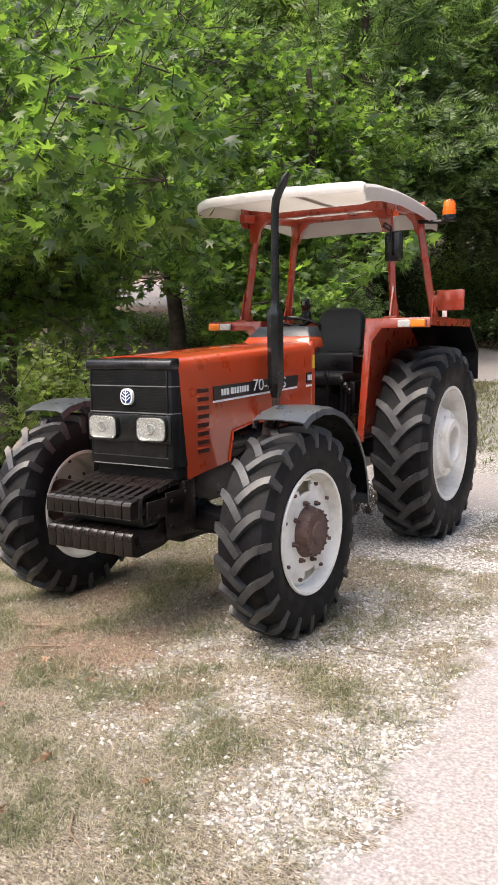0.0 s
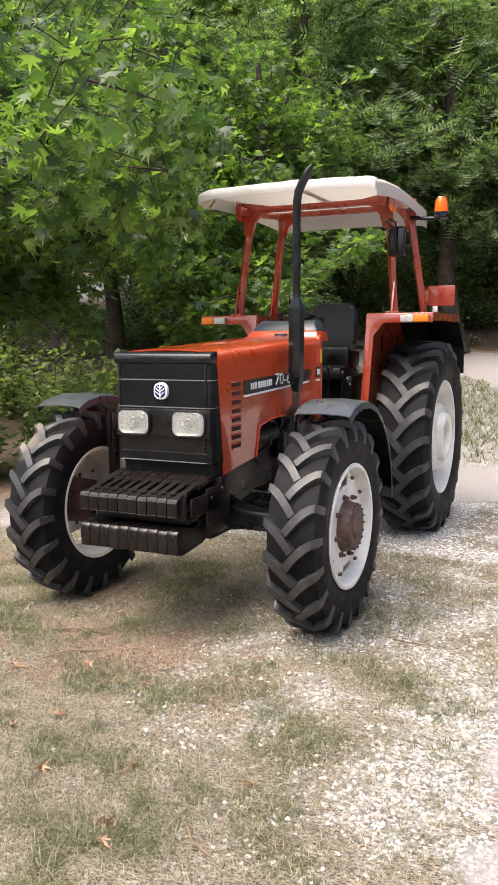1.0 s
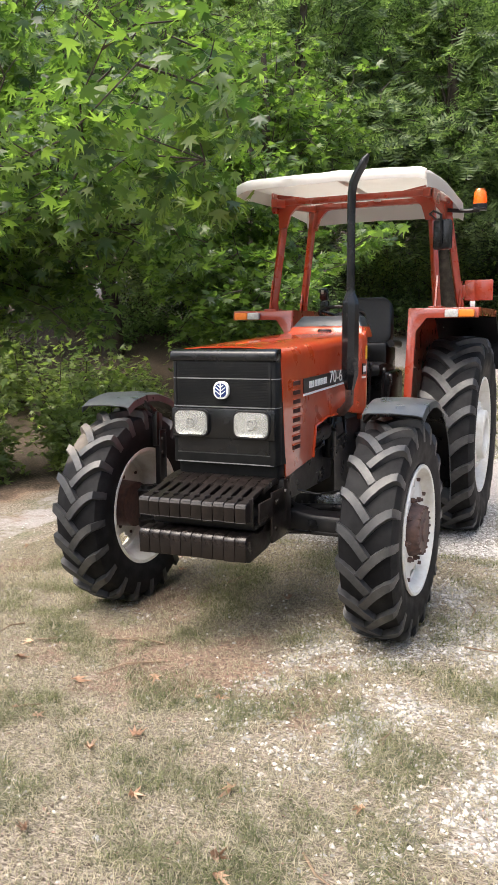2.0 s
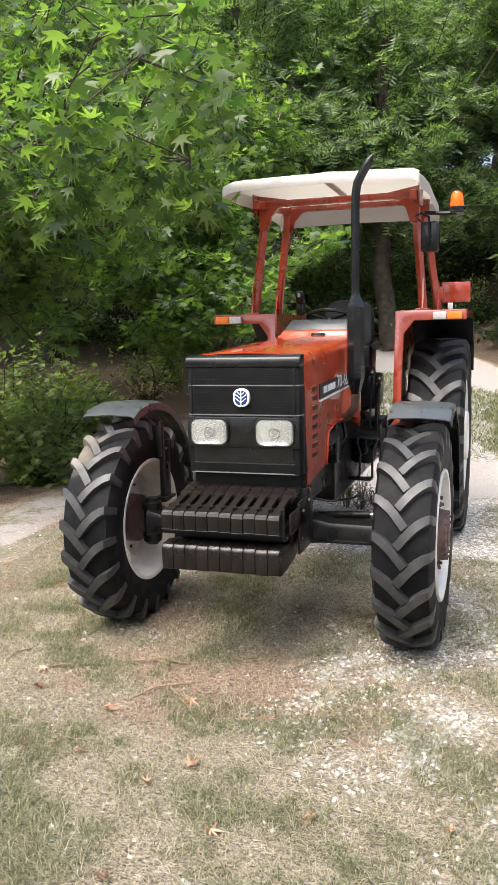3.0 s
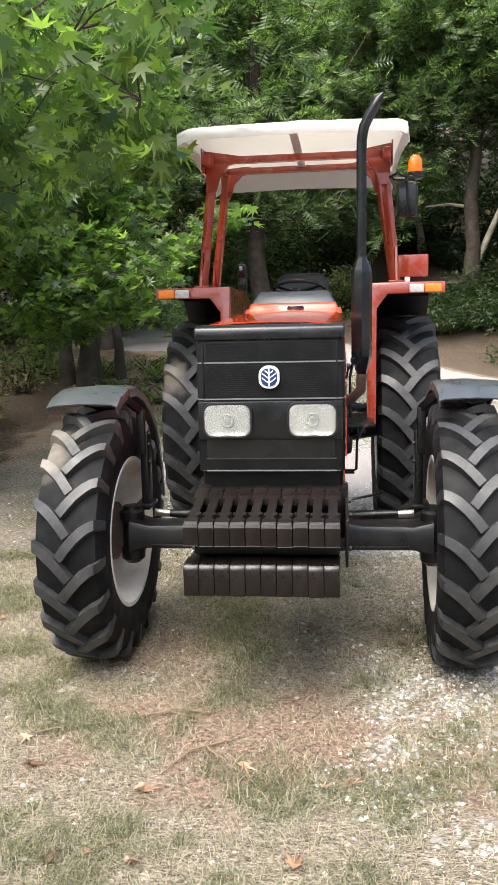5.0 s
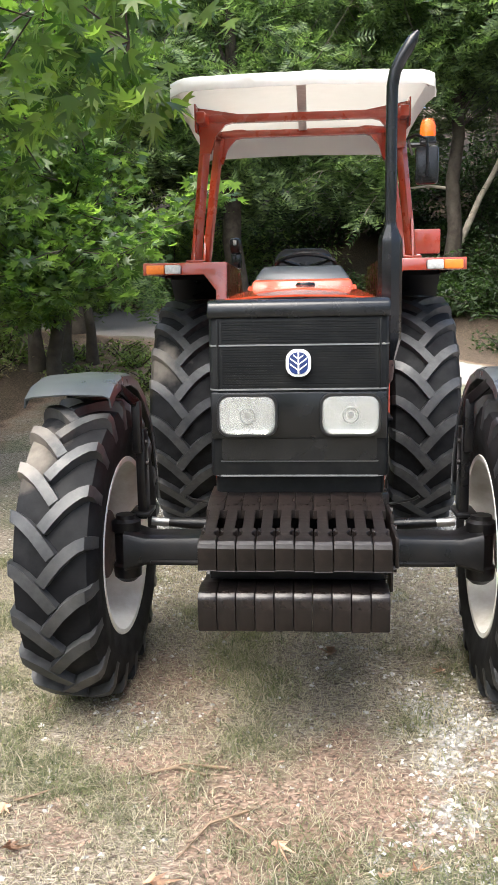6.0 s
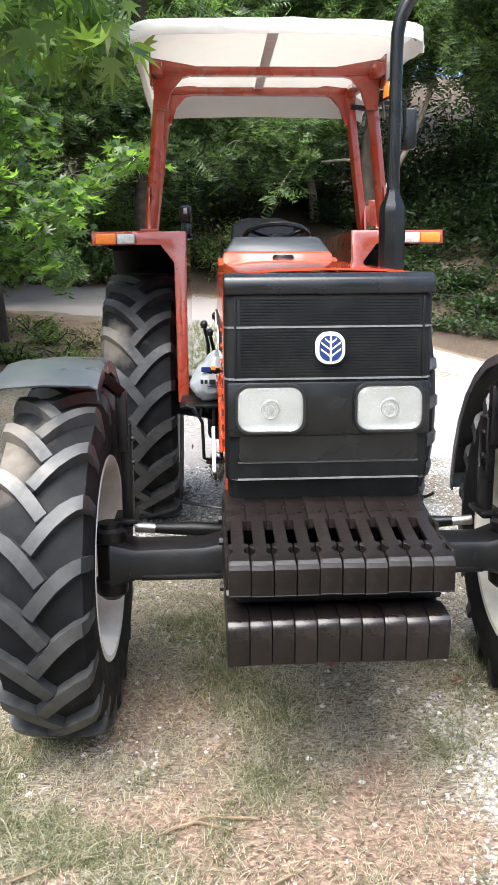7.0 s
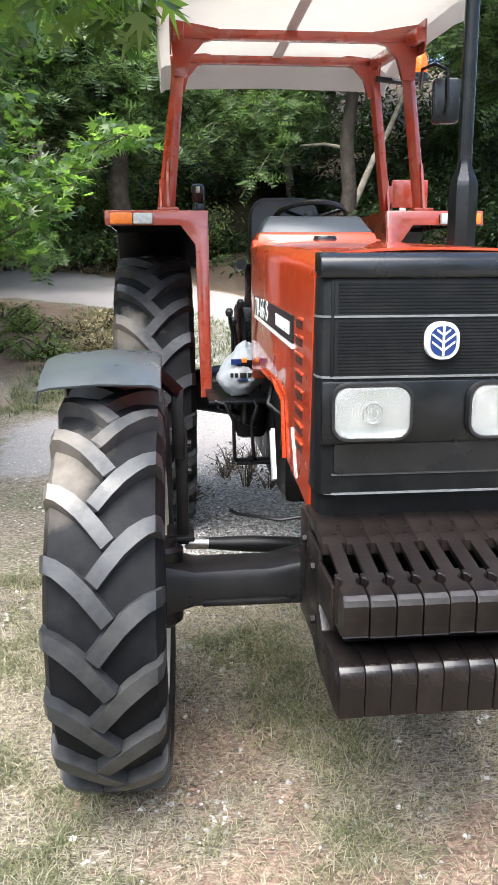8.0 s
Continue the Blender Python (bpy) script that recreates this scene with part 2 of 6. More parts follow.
def prism(bm, outline, a, c, axis="x"):
    """An outline of two coordinates, pushed from a to c along an axis."""
    def put(u, v, w):
        return {"x": (w, u, v), "y": (u, w, v), "z": (u, v, w)}[axis]
    low = [bm.verts.new(put(u, v, a)) for u, v in outline]
    high = [bm.verts.new(put(u, v, c)) for u, v in outline]
    k = len(outline)
    faces = [bm.faces.new(low[::-1]), bm.faces.new(high)]
    faces += [bm.faces.new((low[i], low[(i + 1) % k], high[(i + 1) % k], high[i])) for i in range(k)]
    bmesh.ops.recalc_face_normals(bm, faces=faces)
    return faces


def soften(bm, width, segments=2, angle=35):
    """Rounds the sharp edges."""
    bm.normal_update()
    edges = [e for e in bm.edges if len(e.link_faces) == 2 and e.calc_face_angle(0) > radians(angle)]
    bmesh.ops.bevel(bm, geom=edges, offset=width, segments=segments, affect="EDGES", profile=0.5, clamp_overlap=True)
    return bm


def block(x0, x1, y0, y1, z0, z1, bevel=0.004, bm=None, m=None):
    b = bmesh.new()
    prism(b, [(x0, y0), (x1, y0), (x1, y1), (x0, y1)], z0, z1, "z")
    if bevel:
        soften(b, bevel)
    if m is not None:
        b.transform(m)
    if bm is None:
        return b
    return join(bm, b)


def join(bm, other):
    me = bpy.data.meshes.new("scratch")
    other.to_mesh(me)
    other.free()
    bm.from_mesh(me)
    bpy.data.meshes.remove(me)
    return bm


def lathe(profile, segments=48, axis="x", bm=None, caps=True):
    """Turns a profile of (along, radius) round an axis."""
    bm = bm or bmesh.new()
    rings = []
    for a, r in profile:
        ring = []
        for k in range(segments):
            t = 2 * math.pi * k / segments
            u, v = r * math.cos(t), r * math.sin(t)
            ring.append(bm.verts.new({"x": (a, u, v), "y": (v, a, u), "z": (u, v, a)}[axis]))
        rings.append(ring)
    for p, q in zip(rings, rings[1:]):
        for k in range(segments):
            bm.faces.new((p[k], p[(k + 1) % segments], q[(k + 1) % segments], q[k]))
    for ring, r in ((rings[0], profile[0][1]), (rings[-1], profile[-1][1])):
        if caps and r > 1e-4:
            bm.faces.new(ring)
    bmesh.ops.recalc_face_normals(bm, faces=bm.faces)
    return bm


def bar(points, radius, sides=10, bm=None, flat=1.0, caps=True):
    """A rod along points; radius may be one number or one for each point."""
    bm = bm or bmesh.new()
    pts = [Vector(p) for p in points]
    radii = radius if isinstance(radius, (list, tuple)) else [radius] * len(pts)
    rings, side = [], None
    for i, p in enumerate(pts):
        d = (pts[min(i + 1, len(pts) - 1)] - pts[max(i - 1, 0)]).normalized()
        if side is None:
            side = d.cross(Vector((0, 0, 1)) if abs(d.z) < 0.9 else Vector((0, 1, 0))).normalized()
        side = (side - d * side.dot(d)).normalized()
        up = d.cross(side)
        rings.append([bm.verts.new(p + (side * math.cos(2 * math.pi * k / sides) + up * math.sin(2 * math.pi * k / sides) * flat) * radii[i]) for k in range(sides)])
    for a, c in zip(rings, rings[1:]):
        for k in range(sides):
            bm.faces.new((a[k], a[(k + 1) % sides], c[(k + 1) % sides], c[k]))
    if caps:
        bm.faces.new(rings[0][::-1]), bm.faces.new(rings[-1])
    return bm


def beam(p, q, width, depth, bevel=0.006, bm=None):
    """A square-section bar from p to q."""
    p, q = Vector(p), Vector(q)
    d = q - p
    b = block(-width / 2, width / 2, -depth / 2, depth / 2, 0, d.length, bevel)
    turn = d.to_track_quat("Z", "Y").to_matrix().to_4x4()
    b.transform(Matrix.Translation(p) @ turn)
    return b if bm is None else join(bm, b)


def rounded(w, h, r, k=5):
    """A rounded rectangle's outline round the origin."""
    pts = []
    for cx, cy, start in ((w / 2 - r, h / 2 - r, 0), (-w / 2 + r, h / 2 - r, 90), (-w / 2 + r, -h / 2 + r, 180), (w / 2 - r, -h / 2 + r, 270)):
        for i in range(k + 1):
            a = radians(start + 90 * i / k)
            pts.append((cx + r * math.cos(a), cy + r * math.sin(a)))
    return pts


def shell(rows, thick, bm=None):
    """A sheet through rows of points, with a thickness."""
    bm = bm or bmesh.new()
    grid = [[bm.verts.new(p) for p in row] for row in rows]
    faces = []
    for a, c in zip(grid, grid[1:]):
        for k in range(len(a) - 1):
            faces.append(bm.faces.new((a[k], a[k + 1], c[k + 1], c[k])))
    bm.normal_update()
    bmesh.ops.solidify(bm, geom=faces, thickness=thick)
    bmesh.ops.recalc_face_normals(bm, faces=bm.faces)
    return bm

# ---- ground ----
def rise(x, y):
    """Height of the ground: level round the tractor, climbing to a wooded bank behind."""
    z = 0.105 * max(0.0, y - 4.6)
    foot = 15.0 - 0.9 * max(0.0, min(x, 6.0))
    if y > foot:
        z += 0.28 * (min(y, 34.0) - foot)
    left = max(0.0, -x - 5.0)
    return z + 0.05 * left * min(1.0, max(0.0, (y + 2) / 6)) + 0.012 * noise.noise((x * 0.9, y * 0.9, 0.0))


def smooth(a, b, v):
    t = min(1.0, max(0.0, (v - a) / (b - a)))
    return t * t * (3 - 2 * t)


def road_edge(y):
    return 1.74 - 0.07 * min(y, 3.0) + 0.07 * noise.noise((y * 1.3, 3.7, 0.0))


def drive(x):
    """Middle and half width of the drive behind the tractor, along y."""
    return 13.0 - (1.66 * min(x, 6.0) if x > 0 else 0.5 * max(x, -12.0)), 1.75 - 0.30 * min(3.5, max(0.0, x)) + 0.10 * max(x, -8.0) * (x < 0)


def zones(x, y):
    """How much of gravel, packed road and green grass lies at a place."""
    n1, n2 = noise.noise((x * 1.1, y * 1.1, 5.0)), noise.noise((x * 3.5, y * 3.5, 9.0))
    n3 = noise.noise((x * 8.0, y * 8.0, 13.0))
    mid, half = drive(x)
    road = smooth(-0.10, 0.16, x - road_edge(y) + 0.13 * n2 + 0.08 * n3) * (1 - smooth(6.0, 9.0, y))
    back = smooth(3.4, 4.4, y + 0.5 * n1) * (1 - smooth(5.0, 6.0, y + 0.6 * n1)) * smooth(-2.3, -1.7, x + 0.3 * n1)
    back = max(back * (1 - smooth(5.5, 7.0, x)), 1 - smooth(-0.25, 0.25, abs(y - mid) - half + 0.3 * n1 + 0.15 * n2))
    # the drive that swings past on the far side
    line = -2.72 - 0.06 * (y - 2.0)
    lane = (1 - smooth(0.28, 0.40, abs(x - line) + 0.05 * n2)) * smooth(-4.0, -2.0, y) * (1 - smooth(2.8, 3.8, y)) * (0.62 + 0.5 * n1 + 0.4 * n2)
    under = smooth(1.2, 2.6, y + 0.5 * n1) * (1 - smooth(0.8, 1.5, abs(x) + 0.3 * n2)) * 0.8
    # white chips spill off the road towards the front wheel, thinning out in tongues
    edge = 0.28 + 1.0 * max(0.0, -0.55 - y) + 0.12 * max(0.0, y)
    chips = smooth(-0.65, 0.85, x - edge + 0.55 * n1 + 0.45 * n2 + 0.30 * n3) * smooth(-9, -3, -abs(y))
    chips *= 0.40 + 0.60 * smooth(-0.35, 0.25, noise.noise((x * 2.2, y * 2.2, 57.0)) + 0.45 * n3)
    chips = max(chips * 0.72, under, 0.42 * smooth(0.15, 0.6, n1 + 0.5 * n2 + 0.4 * n3) * smooth(-3.0, -1.0, x))
    before = 1 - smooth(-0.4, 0.2, y - mid + half + 0.3 * n1)
    litter = max(smooth(-0.1, 0.4, y - mid - half + 0.4 * n1), smooth(3.0, 3.5, -x + 0.3 * n2) * before, smooth(6.0, 7.0, abs(x + 1) + n1) * before,
                 smooth(7.0, 7.8, y + 0.4 * n1) * smooth(0.5, 1.2, -x + 0.4 * n2) * before * (0.72 + 0.3 * n2))
    patch = 0.68 * (1 - smooth(0.20, 0.72, math.hypot((x + 0.02) * 0.75, (y + 0.42) * 1.5) + 0.40 * n2 + 0.35 * n3))
    patch = max(patch, 0.5 * smooth(0.30, 0.60, noise.noise((x * 1.4, y * 1.4, 41.0)) + 0.3 * n3) * smooth(1.2, 0.2, x))
    green = max(smooth(5.4, 6.4, y + 0.6 * n1) * smooth(-2.6, -1.4, x) * 0.95, 0.9 * smooth(-0.05, 0.45, 0.8 * noise.noise((x * 2.3, y * 2.3, 21.0)) + 0.35 * n2 + 0.45 * n3 + 0.10 * smooth(0.5, -1.5, x) + 0.14 * smooth(-0.4, -1.4, y)))
    return chips * (1 - litter), max(road, back, lane), green, max(litter, patch)


def ground_shader():
    m = bpy.data.materials.new("dry_grass_and_gravel")
    m.use_nodes = True
    n, l = m.node_tree.nodes, m.node_tree.links
    b = n["Principled BSDF"]
    b.inputs["Roughness"].default_value = 0.95
    b.inputs["Specular IOR Level"].default_value = 0.2
    co = n.new("ShaderNodeTexCoord").outputs["Object"]
    zone = n.new("ShaderNodeAttribute")
    zone.attribute_name = "zone"
    split = n.new("ShaderNodeSeparateColor")
    l.new(zone.outputs["Color"], split.inputs[0])

    def noisy(scale, detail=6.0):
        t = n.new("ShaderNodeTexNoise")
        t.inputs["Scale"].default_value, t.inputs["Detail"].default_value = scale, detail
        l.new(co, t.inputs["Vector"])
        return t.outputs["Fac"]

    def ramp(source, stops):
        r = n.new("ShaderNodeValToRGB")
        e = r.color_ramp.elements
        while len(e) < len(stops):
            e.new(0.5)
        for k, (p, c) in enumerate(stops):
            e[k].position, e[k].color = p, (*c, 1)
        l.new(source, r.inputs[0])
        return r.outputs[0]

    def mix(fac, a, c):
        x = n.new("ShaderNodeMix")
        x.data_type = "RGBA"
        l.new(fac, x.inputs[0]), l.new(a, x.inputs[6]), l.new(c, x.inputs[7])
        return x.outputs[2]

    def streaks(turn, scale):
        """Noise drawn out into short strokes, as lying straw."""
        p = n.new("ShaderNodeMapping")
        p.inputs["Rotation"].default_value, p.inputs["Scale"].default_value = (0, 0, turn), (1.0, 3.6, 1.0)
        l.new(co, p.inputs["Vector"])
        t = n.new("ShaderNodeTexNoise")
        t.inputs["Scale"].default_value, t.inputs["Detail"].default_value, t.inputs["Distortion"].default_value = scale, 6.0, 0.6
        l.new(p.outputs[0], t.inputs["Vector"])
        return t.outputs["Fac"]

    def higher(a, c, kind="MAXIMUM"):
        x = n.new("ShaderNodeMath")
        x.operation = kind
        l.new(a, x.inputs[0]), l.new(c, x.inputs[1])
        return x.outputs[0]
    lying = higher(higher(streaks(0.5, 38), streaks(-0.9, 42)), streaks(2.0, 40))
    straw = ramp(lying, [(0.47, (0.060, 0.048, 0.037)), (0.57, (0.205, 0.172, 0.135)), (0.70, (0.43, 0.385, 0.318))])
    green = ramp(lying, [(0.47, (0.040, 0.041, 0.024)), (0.58, (0.150, 0.145, 0.090)), (0.72, (0.36, 0.335, 0.25))])
    soil = ramp(noisy(60, 9), [(0.37, (0.075, 0.042, 0.028)), (0.50, (0.20, 0.125, 0.088)), (0.66, (0.36, 0.25, 0.185))])
    vor = n.new("ShaderNodeTexVoronoi")
    vor.inputs["Scale"].default_value = 72
    l.new(co, vor.inputs["Vector"])
    sep = n.new("ShaderNodeSeparateColor")
    l.new(vor.outputs["Color"], sep.inputs[0])
    chips = ramp(sep.outputs[0], [(0.0, (0.12, 0.106, 0.09)), (0.45, (0.25, 0.234, 0.215)), (1.0, (0.48, 0.462, 0.438))])
    packed = ramp(noisy(70, 10), [(0.30, (0.21, 0.190, 0.180)), (0.5, (0.30, 0.275, 0.264)), (0.68, (0.39, 0.362, 0.350))])
    c = mix(split.outputs[2], straw, green)
    c = mix(zone.outputs["Alpha"], c, soil)
    # darker wood floor, with the shade of the trees put into its colour
    shaded_humus = ramp(noisy(45, 9), [(0.32, (0.024, 0.018, 0.013)), (0.50, (0.075, 0.056, 0.041)), (0.68, (0.18, 0.138, 0.10))])
    deep = n.new("ShaderNodeMapRange")
    deep.inputs["From Min"].default_value, deep.inputs["From Max"].default_value = 0.72, 1.0
    l.new(zone.outputs["Alpha"], deep.inputs["Value"])
    c = mix(deep.outputs[0], c, shaded_humus)

    def grained(mask, grain, width):
        """A mask whose edge breaks up into single stones."""
        a = n.new("ShaderNodeMath")
        a.operation = "ADD"
        l.new(mask, a.inputs[0]), l.new(grain, a.inputs[1])
        r = n.new("ShaderNodeMapRange")
        r.inputs["From Min"].default_value, r.inputs["From Max"].default_value = 1 - width, 1 + width
        l.new(a.outputs[0], r.inputs["Value"])
        return r.outputs[0]
    chip_mask = grained(split.outputs[0], noisy(26, 8), 0.10)
    c = mix(chip_mask, c, chips)
    c = mix(grained(split.outputs[1], noisy(14, 8), 0.18), c, packed)
    l.new(c, b.inputs["Base Color"])
    bump = n.new("ShaderNodeBump")
    bump.inputs["Strength"].default_value, bump.inputs["Distance"].default_value = 0.6, 0.008
    l.new(lying, bump.inputs["Height"])
    bump2 = n.new("ShaderNodeBump")
    bump2.inputs["Distance"].default_value = 0.008
    stony = n.new("ShaderNodeMath")
    stony.operation = "MULTIPLY"
    stony.inputs[1].default_value = 0.5
    l.new(chip_mask, stony.inputs[0])
    l.new(stony.outputs[0], bump2.inputs["Strength"])
    l.new(vor.outputs["Distance"], bump2.inputs["Height"])
    l.new(bump.outputs[0], bump2.inputs["Normal"])
    l.new(bump2.outputs[0], b.inputs["Normal"])
    return m


def ground_sheet():
    def axis(lo, hi, step, far):
        v = list(np.arange(lo, hi + 1e-6, step))
        out, d = [hi], step
        while out[-1] < far:
            d *= 1.35
            out.append(out[-1] + d)
        low, d = [lo], step
        while low[-1] > -far:
            d *= 1.35
            low.append(low[-1] - d)
        return low[:0:-1] + v + out[1:]
    xs, ys = axis(-4.5, 4.5, 0.06, 600), axis(-6.5, 16.0, 0.07, 600)
    verts, cols = [], []
    for y in ys:
        for x in xs:
            verts.append((x, y, rise(x, y)))
            cols += [*zones(x, y)]
    w = len(xs)
    faces = [(j * w + i, j * w + i + 1, (j + 1) * w + i + 1, (j + 1) * w + i) for j in range(len(ys) - 1) for i in range(w - 1)]
    me = bpy.data.meshes.new("ground")
    me.from_pydata(verts, [], faces)
    me.color_attributes.new("zone", "FLOAT_COLOR", "POINT").data.foreach_set("color", cols)
    me.materials.append(ground_shader())
    me.shade_smooth()
    return tagged(new("ground", me), "dry grass and pale gravel ground with bare patches", "ground", kind="structure")


ground_sheet()

# ---- the tractor ----
tractor = tagged(new("tractor"), "orange and black four-wheel-drive farm tractor with white rims and canopy", "tractor")
tractor.matrix_basis = pose(0, 0, 0, 0, 0, -0.5)
FRONT_AXLE, REAR_AXLE = Vector((0.787, 0.386, 0.554)), Vector((0.713, 2.83, 0.742))


def tyre_mesh(radius, width, rim, lugs, depth, side, phase=0.0):
    """Carcass with bulging walls; the lugs are a mesh of their own."""
    w = width / 2
    prof = [(-w * 0.80, rim - 0.015), (-w * 0.90, rim + 0.012), (-w * 1.0, rim + (radius - rim) * 0.42), (-w * 0.98, radius - depth - 0.055),
            (-w * 0.86, radius - depth - 0.015), (-w * 0.5, radius - depth), (0, radius - depth + 0.004), (w * 0.5, radius - depth),
            (w * 0.86, radius - depth - 0.015), (w * 0.98, radius - depth - 0.055), (w * 1.0, rim + (radius - rim) * 0.42), (w * 0.90, rim + 0.012), (w * 0.80, rim - 0.015)]
    body = lathe(prof, 72, caps=False)
    pitch = 2 * math.pi / lugs
    slant = 0.215 * 0.575 / radius * width / 0.30
    half = 0.0195 * radius / 0.575
    single = {}
    for s in (1, -1):
        # stations along the lug: across, climb, top radius, foot radius, half width
        stations = [(-0.155, -0.235, radius - 0.010, radius - depth - 0.01, half * 0.62), (-0.125, -0.19, radius - 0.002, radius - depth - 0.01, half * 0.98), (0.08, 0.14, radius, radius - depth - 0.01, half),
                    (0.30, 0.46, radius, radius - depth - 0.01, half * 1.02), (0.52, 0.715, radius - 0.002, radius - depth - 0.012, half * 1.06), (0.72, 0.89, radius - 0.006, radius - depth - 0.018, half * 1.1),
                    (0.88, 0.975, radius - 0.013, radius - depth - 0.03, half * 1.15), (0.965, 1.0, radius - depth * 1.05, radius - depth - 0.045, half * 1.1), (1.0, 1.02, radius - depth - 0.07, radius - depth - 0.085, half * 1.0)]
        lug, rings = bmesh.new(), []
        for u, climb, top, foot, hw in stations:
            x, a = s * u * w, climb * slant
            lean = math.atan2(slant * radius * (1.35 - 1.05 * max(0.0, u)), w)
            ring = []
            for r, sign, flare in ((foot, -1, 1.25), (top, -1, 1.0), (top, 1, 1.0), (foot, 1, 1.25)):
                da = sign * hw * flare * math.cos(lean) / radius
                dx = -s * sign * hw * flare * math.sin(lean) * (1 - smooth(0.6, 0.9, u))
                ring.append(lug.verts.new((x + dx, -r * math.cos(a + da), r * math.sin(a + da))))
            rings.append(ring)
        for p, q in zip(rings, rings[1:]):
            for i in range(3):
                lug.faces.new((p[i], p[i + 1], q[i + 1], q[i]))
        lug.faces.new(rings[0]), lug.faces.new(rings[-1])
        bmesh.ops.recalc_face_normals(lug, faces=lug.faces)
        single[s] = mesh_of(lug, "tyre_lug", LUG)
    turns = [(single[s], -((k + phase) * pitch + (pitch / 2 if s == side else 0))) for k in range(lugs) for s in (1, -1)]
    return body, turns


def front_wheel(side):
    m = Matrix.Translation((side * FRONT_AXLE.x, FRONT_AXLE.y, FRONT_AXLE.z)) @ pose(0, 0, 0, 0, 0, -1.5)
    o = side
    rim = lathe([(o * 0.128, 0.332), (o * 0.138, 0.327), (o * 0.136, 0.312), (o * 0.105, 0.308), (o * 0.085, 0.300), (o * 0.06, 0.285), (o * -0.02, 0.278),
                 (o * -0.085, 0.300), (o * -0.105, 0.308), (o * -0.126, 0.318), (o * -0.128, 0.335), (o * -0.118, 0.340)], 64, caps=False)
    wheel = part("front_wheel", rim, RIM, tractor, "white steel wheel with a lugged tyre", m)
    # dished disc with two oval openings
    disc = bmesh.new()
    holes = 96
    radii = [(0.292, 0.060), (0.276, 0.085), (0.248, 0.094), (0.212, 0.096), (0.180, 0.095), (0.13, 0.095)]
    rings = [[disc.verts.new((o * x, r * math.cos(2 * math.pi * k / holes), r * math.sin(2 * math.pi * k / holes))) for k in range(holes)] for r, x in radii]
    fs = []
    for j in range(5):
        for k in range(holes):
            a = (360 * (k + 0.5) / holes) % 180
            if j in (1, 2) and abs(a - 45) < 19 - 5 * (j - 1):
                continue
            fs.append(disc.faces.new((rings[j][k], rings[j][(k + 1) % holes], rings[j + 1][(k + 1) % holes], rings[j + 1][k])))
    disc.normal_update()
    bmesh.ops.solidify(disc, geom=fs, thickness=0.012)
    bmesh.ops.recalc_face_normals(disc, faces=disc.faces)
    disc.transform(Matrix.Rotation(radians(52), 4, "X"))
    part("wheel_disc", disc, RIM, wheel)
    body, turns = tyre_mesh(0.562, 0.282, 0.330, 20, 0.034, side, 0.29 if side < 0 else 0.0)
    part("tyre", body, RUBBER, wheel, "black rubber tyre")
    for lug, turn in turns:
        ob = new("tyre_lug", lug)
        ob.parent, ob.matrix_basis = wheel, Matrix.Rotation(turn, 4, "X")
    hub = lathe([(o * -0.05, 0.13), (o * 0.095, 0.138), (o * 0.108, 0.135), (o * 0.118, 0.128), (o * 0.145, 0.124), (o * 0.154, 0.118), (o * 0.155, 0.06), (o * 0.162, 0.055), (o * 0.163, 0.0)], 40)
    for k in range(18):
        a = 2 * math.pi * k / 18
        b = block(-0.012, 0.012, -0.008, 0.008, -0.006, 0.006, 0.002)
        b.transform(Matrix.Translation((o * 0.148, 0.116 * math.cos(a), 0.116 * math.sin(a))))
        join(hub, b)
    part("hub", hub, RUST, wheel, "rusty brown planetary hub")
    for k in range(8):
        a = 2 * math.pi * (k + 0.3) / 8
        bolt = lathe([(o * 0.09, 0.014), (o * 0.112, 0.014), (o * 0.114, 0.009), (o * 0.126, 0.008), (o * 0.127, 0.0)], 6)
        part("wheel_bolt", bolt, RUST, wheel, at=Matrix.Translation((0, 0.160 * math.cos(a), 0.160 * math.sin(a))))
    for k in range(4):
        for d in (-27, 27):
            a = radians(90 * k + 45 + 52 + d)
            lugnut = lathe([(o * 0.085, 0.010), (o * 0.108, 0.010), (o * 0.109, 0.0)], 6)
            part("rim_bolt", lugnut, RUST, wheel, at=Matrix.Translation((0, 0.255 * math.cos(a), 0.255 * math.sin(a))))
    return wheel


